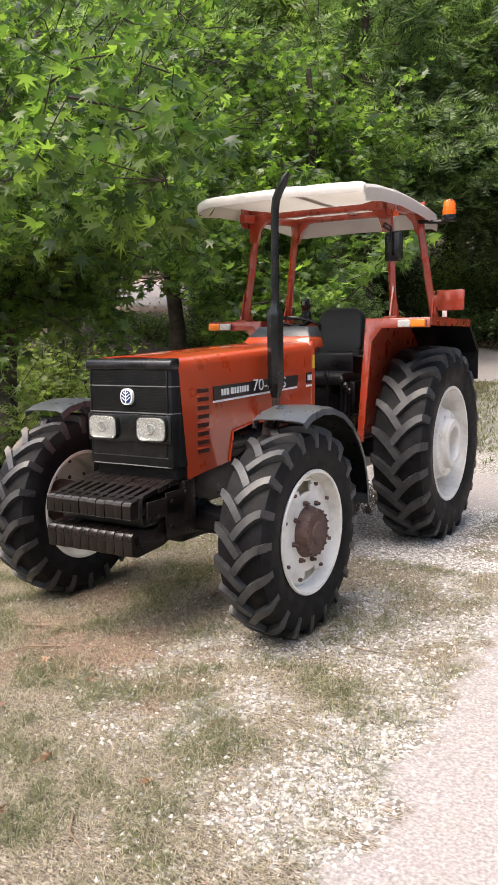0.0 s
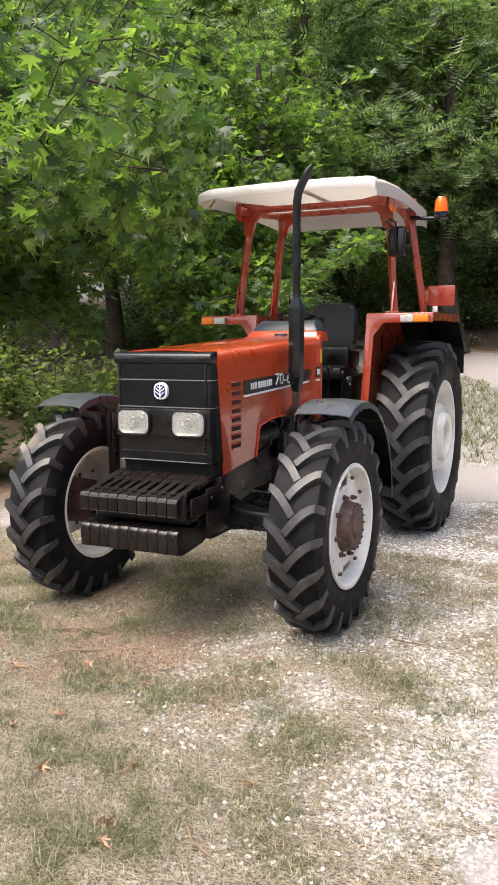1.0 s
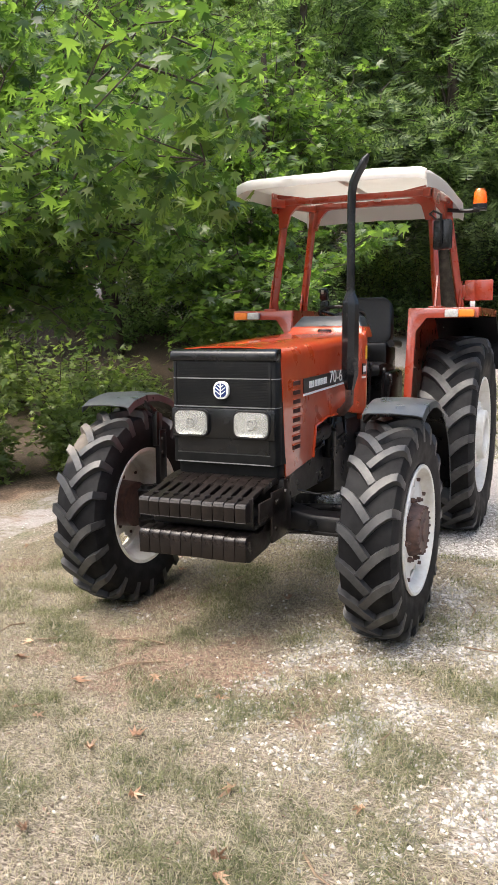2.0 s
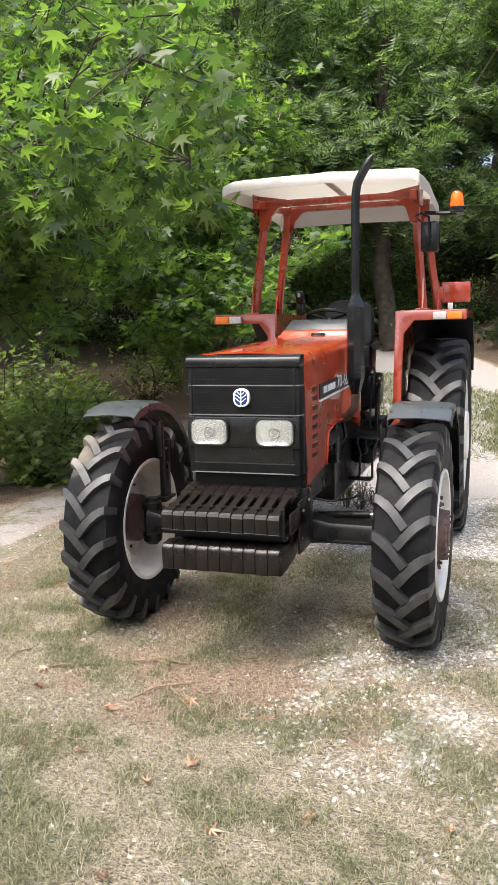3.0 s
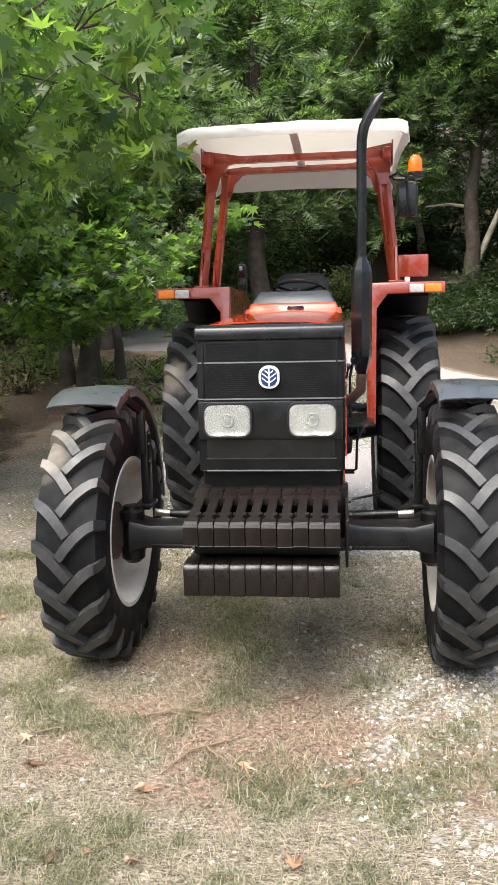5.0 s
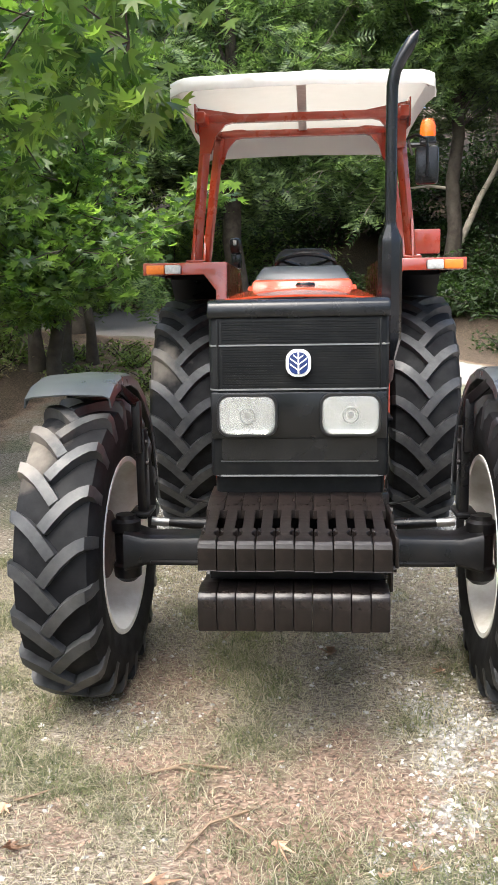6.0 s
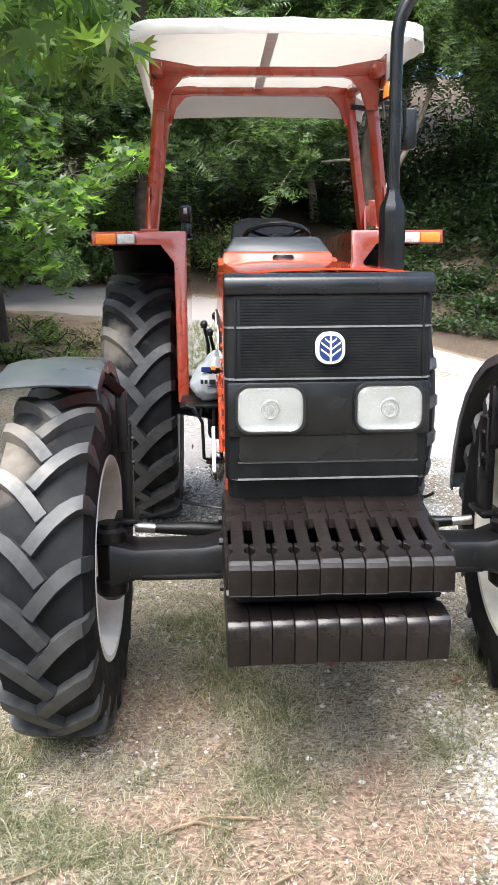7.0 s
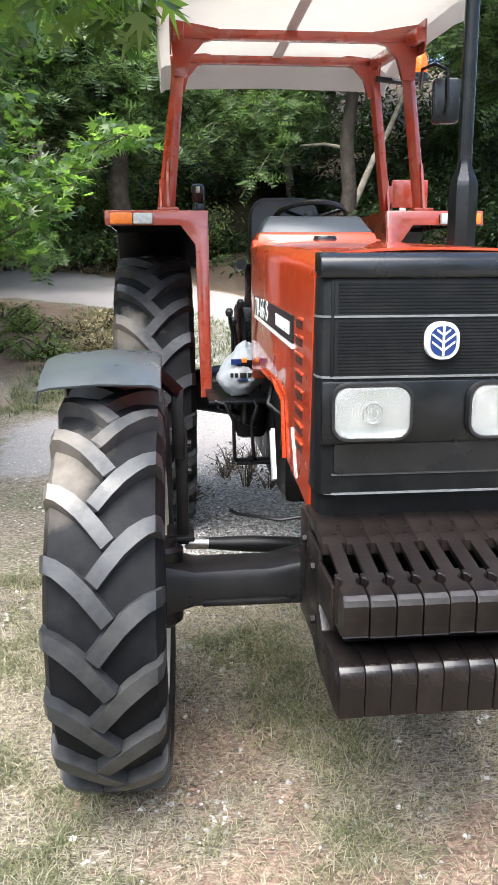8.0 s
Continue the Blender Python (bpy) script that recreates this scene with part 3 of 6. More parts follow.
def rear_wheel(side):
    m = Matrix.Translation((side * REAR_AXLE.x, REAR_AXLE.y, REAR_AXLE.z))
    o = side
    rim = lathe([(o * 0.172, 0.450), (o * 0.184, 0.445), (o * 0.182, 0.428), (o * 0.155, 0.424), (o * 0.12, 0.412), (o * 0.05, 0.398), (o * -0.06, 0.398), (o * -0.15, 0.42),
                 (o * -0.182, 0.436), (o * -0.184, 0.457), (o * -0.172, 0.462)], 64, caps=False)
    wheel = part("rear_wheel", rim, RIM, tractor, "large white steel wheel with a lugged tyre", m)
    dish = lathe([(o * 0.00, 0.40), (o * 0.012, 0.385), (o * 0.012, 0.305), (o * 0.022, 0.292), (o * 0.085, 0.284), (o * 0.092, 0.278), (o * 0.096, 0.268), (o * 0.140, 0.262), (o * 0.150, 0.254),
                  (o * 0.152, 0.205), (o * 0.158, 0.196), (o * 0.200, 0.188), (o * 0.208, 0.178), (o * 0.208, 0.135), (o * 0.200, 0.128), (o * 0.11, 0.122), (o * 0.10, 0.11), (o * 0.10, 0.0)], 56)
    part("wheel_disc", dish, RIM, wheel)
    hub = lathe([(o * 0.095, 0.085), (o * 0.130, 0.082), (o * 0.136, 0.072), (o * 0.137, 0.0)], 32)
    part("hub", hub, RUST, wheel)
    body, turns = tyre_mesh(0.756, 0.412, 0.448, 22, 0.040, side)
    part("tyre", body, RUBBER, wheel, "black rubber tyre")
    for lug, turn in turns:
        ob = new("tyre_lug", lug)
        ob.parent, ob.matrix_basis = wheel, Matrix.Rotation(turn, 4, "X")
    for k in range(8):
        a = 2 * math.pi * (k + 0.5) / 8
        bolt = lathe([(o * 0.145, 0.011), (o * 0.162, 0.011), (o * 0.163, 0.0)], 6)
        part("wheel_bolt", bolt, RIM, wheel, at=Matrix.Translation((0, 0.228 * math.cos(a), 0.228 * math.sin(a))))
    return wheel


for s in (1, -1):
    front_wheel(s), rear_wheel(s)


# -- bonnet --
def bonnet():
    """Side walls with a cut-out for the front axle, and a crowned top, as one folded sheet."""
    def top_z(y):
        return 1.455 + (y - 0.07) * 0.047
    ys = [0.075, 0.30, 0.555, 0.60, 0.80, 1.00, 1.20, 1.47, 1.62]
    low = [0.815, 0.835, 0.860, 1.030, 1.060, 1.060, 1.055, 1.03, 1.00]
    rows = []
    for y, lo in zip(ys, low):
        t = top_z(y)
        w = 0.2845 - 0.015 * max(0.0, y - 1.2)
        half = [(w - 0.004, lo), (w, lo + (t - lo) * 0.5), (w, t - 0.045), (w - 0.006, t - 0.018), (w - 0.022, t - 0.003), (w - 0.05, t + 0.004), (w * 0.5, t + 0.012), (0.0, t + 0.015)]
        yy = y + 0.0
        # the front seam leans back towards its foot
        rows.append([(x, yy + (0.08 * (t - z) / 0.64 if y < 0.1 else 0.0), z) for x, z in half] + [(-x, yy + (0.08 * (t - z) / 0.64 if y < 0.1 else 0.0), z) for x, z in half[-2::-1]])
    b = shell(rows, 0.006)
    return b


part("bonnet", bonnet(), ORANGE, tractor, "glossy orange sheet-metal bonnet")
for s in (1, -1):
    edge = bar([(s * 0.2925, 0.557, 0.862), (s * 0.2925, 0.60, 1.032), (s * 0.294, 0.80, 1.062), (s * 0.2925, 1.20, 1.057), (s * 0.286, 1.62, 1.002)], 0.007, 6)
    part("bonnet_edge", edge, ORANGE, tractor)
    # louvres: blocks with the recess's shade put into their colour, and a lip each
    for k in range(8):
        z = 1.285 - 0.047 * k
        slot = block(s * 0.288 - 0.004, s * 0.288 + 0.004, 0.245, 0.355, z - 0.012, z + 0.012, 0.003)
        slot = part("louvre_slot", slot, SLOT, tractor)
        lip = bmesh.new()
        prism(lip, [(0.240, z + 0.010), (0.360, z + 0.010), (0.360, z + 0.019), (0.240, z + 0.019)], s * 0.286, s * 0.2955)
        soften(lip, 0.003)
        part("lip", lip, ORANGE, slot)
    # name band with a white rule below it
    band = bmesh.new()
    prism(band, [(0.395, 1.225), (1.39, 1.255), (1.41, 1.325), (0.395, 1.302)], s * 0.290, s * 0.2965)
    band = part("name_band", band, PRINT, tractor, "black decal band with white lettering")
    rule = bmesh.new()
    prism(rule, [(0.395, 1.210), (1.385, 1.240), (1.388, 1.251), (0.395, 1.221)], s * 0.290, s * 0.2972)
    part("rule", rule, WHITE, band)
    # the maker's name as plain strokes
    marks = bmesh.new()
    steps = [0.018, 0.016, 0.026, 0.030, 0.018, 0.022, 0.016, 0.016, 0.020, 0.020]
    y = 0.475 if s > 0 else 0.44
    for k, wd in enumerate(steps):
        y0 = y + 0.0
        z0 = 1.245 + (y0 - 0.4) * 0.030
        prism(marks, [(y0, z0), (y0 + wd, z0), (y0 + wd, z0 + 0.036), (y0, z0 + 0.036)], s * 0.290, s * 0.2985)
        y += wd + (0.020 if k == 2 else 0.009)
    part("name_marks", marks, WHITE, band)
    cu = bpy.data.curves.new("model_number", "FONT")
    cu.body, cu.size, cu.extrude, cu.align_x = "70-66 S", 0.088, 0.001, "LEFT"
    text_ob = new("scratch_text", cu)
    me = bpy.data.meshes.new_from_object(text_ob.evaluated_get(bpy.context.evaluated_depsgraph_get()))
    bpy.data.objects.remove(text_ob)
    letters = bmesh.new()
    letters.from_mesh(me)
    bpy.data.meshes.remove(me)
    yy = 0.815 if s > 0 else 1.35
    letters.transform(Matrix.Translation((s * 0.2985, yy, 1.241 + (yy - 0.4) * (0.03 if s > 0 else 0.012))) @ Matrix.Rotation(radians(90) * s, 4, "Z") @ Matrix.Rotation(radians(90), 4, "X") @ Matrix.Diagonal((1.55, 1.12, 1, 1)))
    # the series letter stands apart from the number
    ys = sorted({round(v.co.y * s, 5) for v in letters.verts})
    gap = max(range(len(ys) - 1), key=lambda i: ys[i + 1] - ys[i])
    cut = (ys[gap] + ys[gap + 1]) / 2
    series = letters.copy()
    bmesh.ops.delete(letters, geom=[v for v in letters.verts if v.co.y * s > cut], context="VERTS")
    bmesh.ops.delete(series, geom=[v for v in series.verts if v.co.y * s < cut], context="VERTS")
    part("series_letter", series, WHITE, band, "white series letter")
    part("model_number", letters, WHITE, band, "white model number")
    # rear bonnet panel
    panel = bmesh.new()
    prism(panel, [(1.625, 0.96), (1.69, 0.96), (1.70, 1.20), (1.70, 1.54), (1.66, 1.55), (1.625, 1.52)], s * 0.225, s * 0.279)
    soften(panel, 0.012)
    panel = part("cowl_side", panel, ORANGE, tractor)
    if s > 0:
        part("warning_sticker", block(0.2790, 0.2815, 1.645, 1.680, 1.36, 1.45, 0), YELLOW, panel, "yellow warning sticker")
        tag = block(0.280, 0.2925, 1.54, 1.615, 1.265, 1.335, 0)
        part("badge", tag, PRINT, panel, "black badge with white strokes")
        strokes = bmesh.new()
        for k in range(3):
            block(0.290, 0.2940, 1.548 + 0.022 * k, 1.564 + 0.022 * k, 1.282, 1.320, 0, strokes)
        part("badge_marks", strokes, WHITE, panel)
        part("badge_rule", block(0.280, 0.2925, 1.54, 1.615, 1.240, 1.252, 0), WHITE, panel)

cap = lathe([(1.50, 0.05), (1.548, 0.05), (1.558, 0.044), (1.559, 0.0)], 24, "z")
cap.transform(Matrix.Translation((0.018, 1.575, 0.0)) @ Matrix.Diagonal((1, 0.7, 1, 1)))
part("fuel_cap", cap, CAP, tractor, "black oval filler cap")


# -- grille shroud --
def grille_outline(w, y_front, r, y_back):
    return [(-w, y_back), (-w, y_front + r), (-w + r * 0.3, y_front + r * 0.3), (-w + r, y_front), (w - r, y_front), (w - r * 0.3, y_front + r * 0.3), (w, y_front + r), (w, y_back)]


body = bmesh.new()
prism(body, grille_outline(0.288, 0.022, 0.032, 0.095), 0.893, 1.410, "z")
soften(body, 0.003)
# the shroud's foot reaches further back
foot = bmesh.new()
prism(foot, grille_outline(0.280, 0.062, 0.030, 0.17), 0.822, 0.895, "z")
soften(foot, 0.006)
join(body, foot)
for s in (1, -1):
    cheek = bmesh.new()
    prism(cheek, [(0.09, 0.89), (0.15, 0.89), (0.075, 1.41), (0.09, 1.41)], s * 0.250, s * 0.2878)
    join(body, cheek)
grille = part("grille", body, GRILLE, tractor, "black ribbed plastic grille shroud")
lid = bmesh.new()
prism(lid, [(0.092, 1.405), (0.014, 1.405), (0.012, 1.430), (0.018, 1.450), (0.034, 1.461), (0.092, 1.466)], -0.2885, 0.2885)
soften(lid, 0.006, 3)
part("grille_cap", lid, CAP, grille, "smooth black top cap")
for z in (1.319, 1.178, 0.944, 0.896):
    line = bmesh.new()
    w = 0.2885 if z > 1.1 else 0.281
    prism(line, grille_outline(w, 0.0185 if z > 1.1 else 0.019, 0.033, 0.094), z - 0.0026, z + 0.0026, "z")
    part("trim_line", line, TRIM if z > 1.1 or z < 0.9 else DULL_TRIM, grille, "pale moulded trim line")
ribs = bmesh.new()
z = 1.190
while z < 1.395:
    if abs(z - 1.319) > 0.008:
        block(-0.245, 0.245, 0.0203, 0.024, z - 0.0020, z + 0.0020, 0, ribs)
    z += 0.0078
part("grille_ribs", ribs, GRILLE, grille)
for s in (1, -1):
    post = block(s * 0.258 - 0.0035, s * 0.258 + 0.0035, 0.017, 0.025, 1.18, 1.40, 0.002)
    part("grille_post", post, GRILLE, grille)
lower = bmesh.new()
prism(lower, [(x, z) for x, z in rounded(0.50, 0.075, 0.012)], 0.016, 0.03, "y")
lower.transform(Matrix.Translation((0, 0, 0.985)))
part("lower_panel", lower, CAP, grille)
lamp_plate = block(-0.282, 0.282, 0.012, 0.03, 1.018, 1.170, 0.006)
part("lamp_plate", lamp_plate, CAP, grille)
for s in (1, -1):
    cx, cz = s * 0.1645, 1.097
    bez, rows = bmesh.new(), []
    for w, h, r, d in ((0.196, 0.138, 0.038, 0.016), (0.196, 0.138, 0.038, 0.0), (0.192, 0.134, 0.037, -0.006), (0.182, 0.124, 0.034, -0.006), (0.178, 0.120, 0.032, -0.002), (0.176, 0.118, 0.032, 0.011)):
        rows.append([bez.verts.new((x, d, z)) for x, z in rounded(w, h, r)])
    for a, c in zip(rows, rows[1:]):
        for i in range(len(a)):
            bez.faces.new((a[i], a[(i + 1) % len(a)], c[(i + 1) % len(a)], c[i]))
    bmesh.ops.recalc_face_normals(bez, faces=bez.faces)
    lamp = part("headlight", bez, PRINT, tractor, "rectangular headlight with a ribbed clear lens", Matrix.Translation((cx, 0, cz)))
    refl, rows = bmesh.new(), []
    for f, d in ((0.985, -0.001), (0.93, 0.003), (0.80, 0.007), (0.55, 0.0095), (0.2, 0.0105)):
        rows.append([refl.verts.new((x * f, d, z * f)) for x, z in rounded(0.178, 0.120, 0.032)])
    for a, c in zip(rows, rows[1:]):
        for i in range(len(a)):
            refl.faces.new((a[i], a[(i + 1) % len(a)], c[(i + 1) % len(a)], c[i]))
    refl.faces.new(rows[-1])
    bmesh.ops.recalc_face_normals(refl, faces=refl.faces)
    part("reflector", refl, REFLECTOR, lamp)
    glass = bmesh.new()
    rows = []
    for f, d in ((1.0, -0.003), (0.985, -0.013), (0.92, -0.019), (0.6, -0.0225), (0.2, -0.024)):
        rows.append([glass.verts.new((x * f, d, z * f)) for x, z in rounded(0.178, 0.120, 0.032)])
    for a, c in zip(rows, rows[1:]):
        for i in range(len(a)):
            glass.faces.new((a[i], a[(i + 1) % len(a)], c[(i + 1) % len(a)], c[i]))
    glass.faces.new(rows[-1]), glass.faces.new(rows[0][::-1])
    bmesh.ops.recalc_face_normals(glass, faces=glass.faces)
    pane = part("lens", glass, CLEAR, lamp, "ribbed clear glass lens")
    pane.visible_shadow = False
    shield = lathe([(0.006, 0.027), (-0.006, 0.026), (-0.0075, 0.024), (-0.006, 0.022), (0.006, 0.021)], 28, "y", caps=False)
    join(shield, lathe([(-0.004, 0.0), (-0.003, 0.010), (0.004, 0.012)], 16, "y"))
    part("bulb_shield", shield, BATTEN_GREY, lamp, "grey bulb shield")
    for k in range(7):
        x = -0.052 + 0.0075 * k
        part("lens_rib", block(x - 0.0012, x + 0.0012, -0.0235, -0.019, -0.026, 0.022, 0.0008), CLEAR, lamp).visible_shadow = False
    dot = lathe([(-0.0055, 0.0), (-0.005, 0.004), (0.01, 0.004)], 8, "y")
    part("screw", dot, PRINT, lamp, at=Matrix.Translation((-0.035, 0, -0.064)))

badge = bmesh.new()
prism(badge, rounded(0.080, 0.087, 0.034, 8), -0.010, 0.020, "y")
soften(badge, 0.003)
badge = part("emblem", badge, WHITE, grille, "white rounded badge with blue leaf shapes", Matrix.Translation((0, 0.012, 1.262)))
leafs = bmesh.new()
prism(leafs, rounded(0.062, 0.069, 0.027, 8), -0.0125, -0.008, "y")
part("emblem_field", leafs, BLUE, badge)
veins = bmesh.new()
prism(veins, [(-0.0025, -0.034), (0.0025, -0.034), (0.0025, 0.034), (-0.0025, 0.034)], -0.0145, -0.012, "y")
for s in (1, -1):
    for z in (-0.022, -0.004, 0.014):
        reach = 0.027 if z < 0.01 else 0.016
        prism(veins, [(0, z - 0.003), (s * reach, z + reach * 0.75 - 0.003), (s * reach, z + reach * 0.75 + 0.002), (0, z + 0.002)], -0.0145, -0.012, "y")
part("emblem_veins", veins, WHITE, badge)


# -- front weights on their carrier --
def weight_mesh(upper):
    """A suitcase weight: rounded nose; the upper ones have a finger notch and a waist that leave holes and slots."""
    b = bmesh.new()
    if upper:
        # stations along the weight: place, half width, top, foot
        stations = [(-0.313, 0.0263, 0.700, 0.684), (-0.315, 0.0267, 0.728, 0.684), (-0.316, 0.0267, 0.750, 0.682), (-0.312, 0.0265, 0.762, 0.681), (-0.300, 0.0263, 0.769, 0.680),
                    (-0.262, 0.0265, 0.7735, 0.678), (-0.258, 0.0203, 0.7742, 0.678), (-0.250, 0.0158, 0.7757, 0.677), (-0.243, 0.0144, 0.777, 0.676), (-0.236, 0.0158, 0.7785, 0.675), (-0.228, 0.0203, 0.780, 0.674), (-0.224, 0.0265, 0.7808, 0.673), (-0.2235, 0.0265, 0.7809, 0.755),
                    (-0.212, 0.0267, 0.7832, 0.757), (-0.211, 0.0171, 0.7834, 0.757), (-0.086, 0.0171, 0.8065, 0.780), (-0.085, 0.0280, 0.8067, 0.780), (0.02, 0.0281, 0.828, 0.80), (0.14, 0.0281, 0.835, 0.80)]
        c = 0.0025
        # the waist and the notch are undercut
        rings = [[b.verts.new((-k, y, f)), b.verts.new((-h, y, t - c)), b.verts.new((-h + c, y, t)), b.verts.new((h - c, y, t)), b.verts.new((h, y, t - c)), b.verts.new((k, y, f))] for y, h, t, f in stations for k in (h if h > 0.025 else h - 0.006,)]
        fs = []
        for j, (p, q) in enumerate(zip(rings, rings[1:])):
            ring = [b.faces.new((p[i], p[(i + 1) % 6], q[(i + 1) % 6], q[i])) for i in range(6)]
            if j in (2, 3):
                for i in (1, 2, 3):
                    ring[i].material_index = 1
            fs += ring
        fs += [b.faces.new(rings[0]), b.faces.new(rings[-1])]
        bmesh.ops.recalc_face_normals(b, faces=fs)
        return b
    prof = [(-0.306, 0.495), (-0.312, 0.590), (-0.306, 0.602), (-0.295, 0.612), (-0.22, 0.618), (-0.19, 0.606), (-0.10, 0.60), (-0.06, 0.65), (0.12, 0.65), (0.12, 0.56), (-0.05, 0.50), (-0.26, 0.482)]
    prism(b, prof, -0.0276, 0.0276)
    soften(b, 0.0035, 2)
    for f in b.faces:
        c = f.calc_center_median()
        if c.y < -0.294 and 0.596 < c.z < 0.608 and abs(f.normal.x) < 0.5:
            f.material_index = 1
    return b


weights_upper = mesh_of(weight_mesh(True), "front_weight", CAST, False)
weights_lower = mesh_of(weight_mesh(False), "front_weight", CAST)
for me in (weights_upper, weights_lower):
    me.materials.append(WORN)
for k in range(10):
    for me in (weights_upper, weights_lower):
        ob = new("front_weight", me)
        ob.parent = tractor
        ob.matrix_basis = Matrix.Translation((-0.2655 + 0.0564 * k - (0.004 if me is weights_lower else 0), random.uniform(-0.0025, 0.0025), random.uniform(-0.0015, 0.0015)))
bearer = block(-0.30, 0.30, 0.10, 0.20, 0.60, 0.82, 0.012)
for s in (1, -1):
    block(s * 0.293 - 0.006, s * 0.293 + 0.006, -0.215, 0.20, 0.66, 0.756, 0.004, bearer)
    block(s * 0.293 - 0.006, s * 0.293 + 0.006, -0.06, 0.20, 0.53, 0.78, 0.004, bearer)
bearer = part("weight_carrier", bearer, CAST, tractor, "brown-black cast carrier")
part("carrier_core", block(-0.272, 0.268, -0.215, 0.095, 0.622, 0.690, 0.01), DARK, bearer)
for s in (1, -1):
    for y, z in ((-0.02, 0.73), (0.10, 0.76), (-0.03, 0.60)):
        nut = lathe([(0.0, 0.012), (s * 0.010, 0.012), (s * 0.011, 0.0)], 6)
        part("carrier_bolt", nut, CAST, bearer, at=Matrix.Translation((s * 0.301, y, z)))

# -- axle, chassis, engine --
axle = bmesh.new()
for s in (1, -1):
    rows = []
    for x, z0, z1, y0, y1 in ((0.10, 0.46, 0.69, 0.30, 0.52), (0.22, 0.482, 0.628, 0.31, 0.49), (0.36, 0.494, 0.600, 0.315, 0.475), (0.58, 0.492, 0.598, 0.31, 0.48), (0.66, 0.47, 0.62, 0.30, 0.50)):
        c = 0.030
        rows.append([(s * x, y0, z0 + 0.012), (s * x, y0 + 0.012, z0), (s * x, y1 - c, z0), (s * x, y1, z0 + c), (s * x, y1, z1 - c), (s * x, y1 - c * 0.5, z1 - c * 0.2), (s * x, y1 - c * 1.3, z1), (s * x, y0 + c * 1.3, z1), (s * x, y0 + c * 0.5, z1 - c * 0.25), (s * x, y0 + 0.004, z1 - c * 0.9)])
    grid = [[axle.verts.new(p) for p in row] for row in rows]
    fs = []
    for a, c in zip(grid, grid[1:]):
        fs += [axle.faces.new((a[i], a[(i + 1) % 10], c[(i + 1) % 10], c[i])) for i in range(10)]
    fs += [axle.faces.new(grid[0]), axle.faces.new(grid[-1])]
    bmesh.ops.recalc_face_normals(axle, faces=fs)
join(axle, block(-0.15, 0.15, 0.28, 0.56, 0.42, 0.74, 0.03))

axle = part("front_axle", axle, DARK, tractor, "black cast front axle")
for s in (1, -1):
    part("axle_flange", block(min(s * 0.16, s * 0.56), max(s * 0.16, s * 0.56), 0.298, 0.33, 0.497, 0.513, 0.004), DARK, axle)
for s in (1, -1):
    k = lathe([(0.41, 0.030), (0.43, 0.052), (0.475, 0.056), (0.485, 0.046), (0.60, 0.046), (0.61, 0.056), (0.645, 0.056), (0.655, 0.040), (0.67, 0.038)], 20, "z")
    part("steering_knuckle", k, DARK, axle, at=Matrix.Translation((s * 0.665, 0.39, 0.0)))
    part("steering_rod", bar([(s * 0.12, 0.60, 0.555), (s * 0.40, 0.58, 0.582), (s * 0.60, 0.56, 0.598)], [0.026, 0.026, 0.014], 10), DARK, axle, "black steering rod")

for s in (1, -1):
    part("rod_end", bar([(s * 0.53, 0.565, 0.592), (s * 0.60, 0.56, 0.598)], 0.018, 10), STEEL, axle, "bare steel rod end")
part("hydraulic_hose", bar([(-0.46, 0.56, 0.70), (-0.44, 0.57, 0.685), (-0.38, 0.60, 0.665), (-0.30, 0.60, 0.650), (-0.20, 0.56, 0.675)], 0.006, 8), PRINT, axle, "thin black hose")
part("hydraulic_hose", bar([(0.46, 0.56, 0.70), (0.44, 0.57, 0.685), (0.38, 0.60, 0.665), (0.30, 0.60, 0.650), (0.20, 0.56, 0.675)], 0.006, 8), PRINT, axle, "thin black hose")
chassis = block(-0.17, 0.17, 0.14, 1.30, 0.62, 0.86, 0.02)
block(-0.20, 0.20, 1.25, 3.10, 0.50, 0.98, 0.04, chassis)
block(-0.24, 0.24, 0.12, 0.20, 0.62, 0.84, 0.01, chassis)
chassis = part("chassis", chassis, DARK, tractor, "black cast chassis and gearbox")
rear_axle = bar([(-0.60, REAR_AXLE.y, REAR_AXLE.z), (-0.30, REAR_AXLE.y, REAR_AXLE.z), (0.30, REAR_AXLE.y, REAR_AXLE.z), (0.60, REAR_AXLE.y, REAR_AXLE.z)], [0.10, 0.15, 0.15, 0.10], 20)
part("rear_axle", rear_axle, DARK, tractor)
engine = block(-0.17, 0.17, 0.30, 1.40, 0.84, 1.30, 0.03)
for k in range(4):
    block(0.16, 0.205, 0.62 + 0.17 * k, 0.74 + 0.17 * k, 0.98, 1.20, 0.012, engine)
    block(-0.205, -0.16, 0.62 + 0.17 * k, 0.74 + 0.17 * k, 0.98, 1.20, 0.012, engine)
engine = part("engine", engine, DARK, tractor, "black engine block")
part("air_filter", bar([(0.215, 0.62, 0.96), (0.215, 0.95, 0.96)], 0.055, 16), DARK, engine)
part("oil_filter", lathe([(0.78, 0.045), (0.80, 0.05), (0.94, 0.05), (0.95, 0.03)], 16, "z"), DARK, engine, at=Matrix.Translation((0.20, 1.12, 0)))
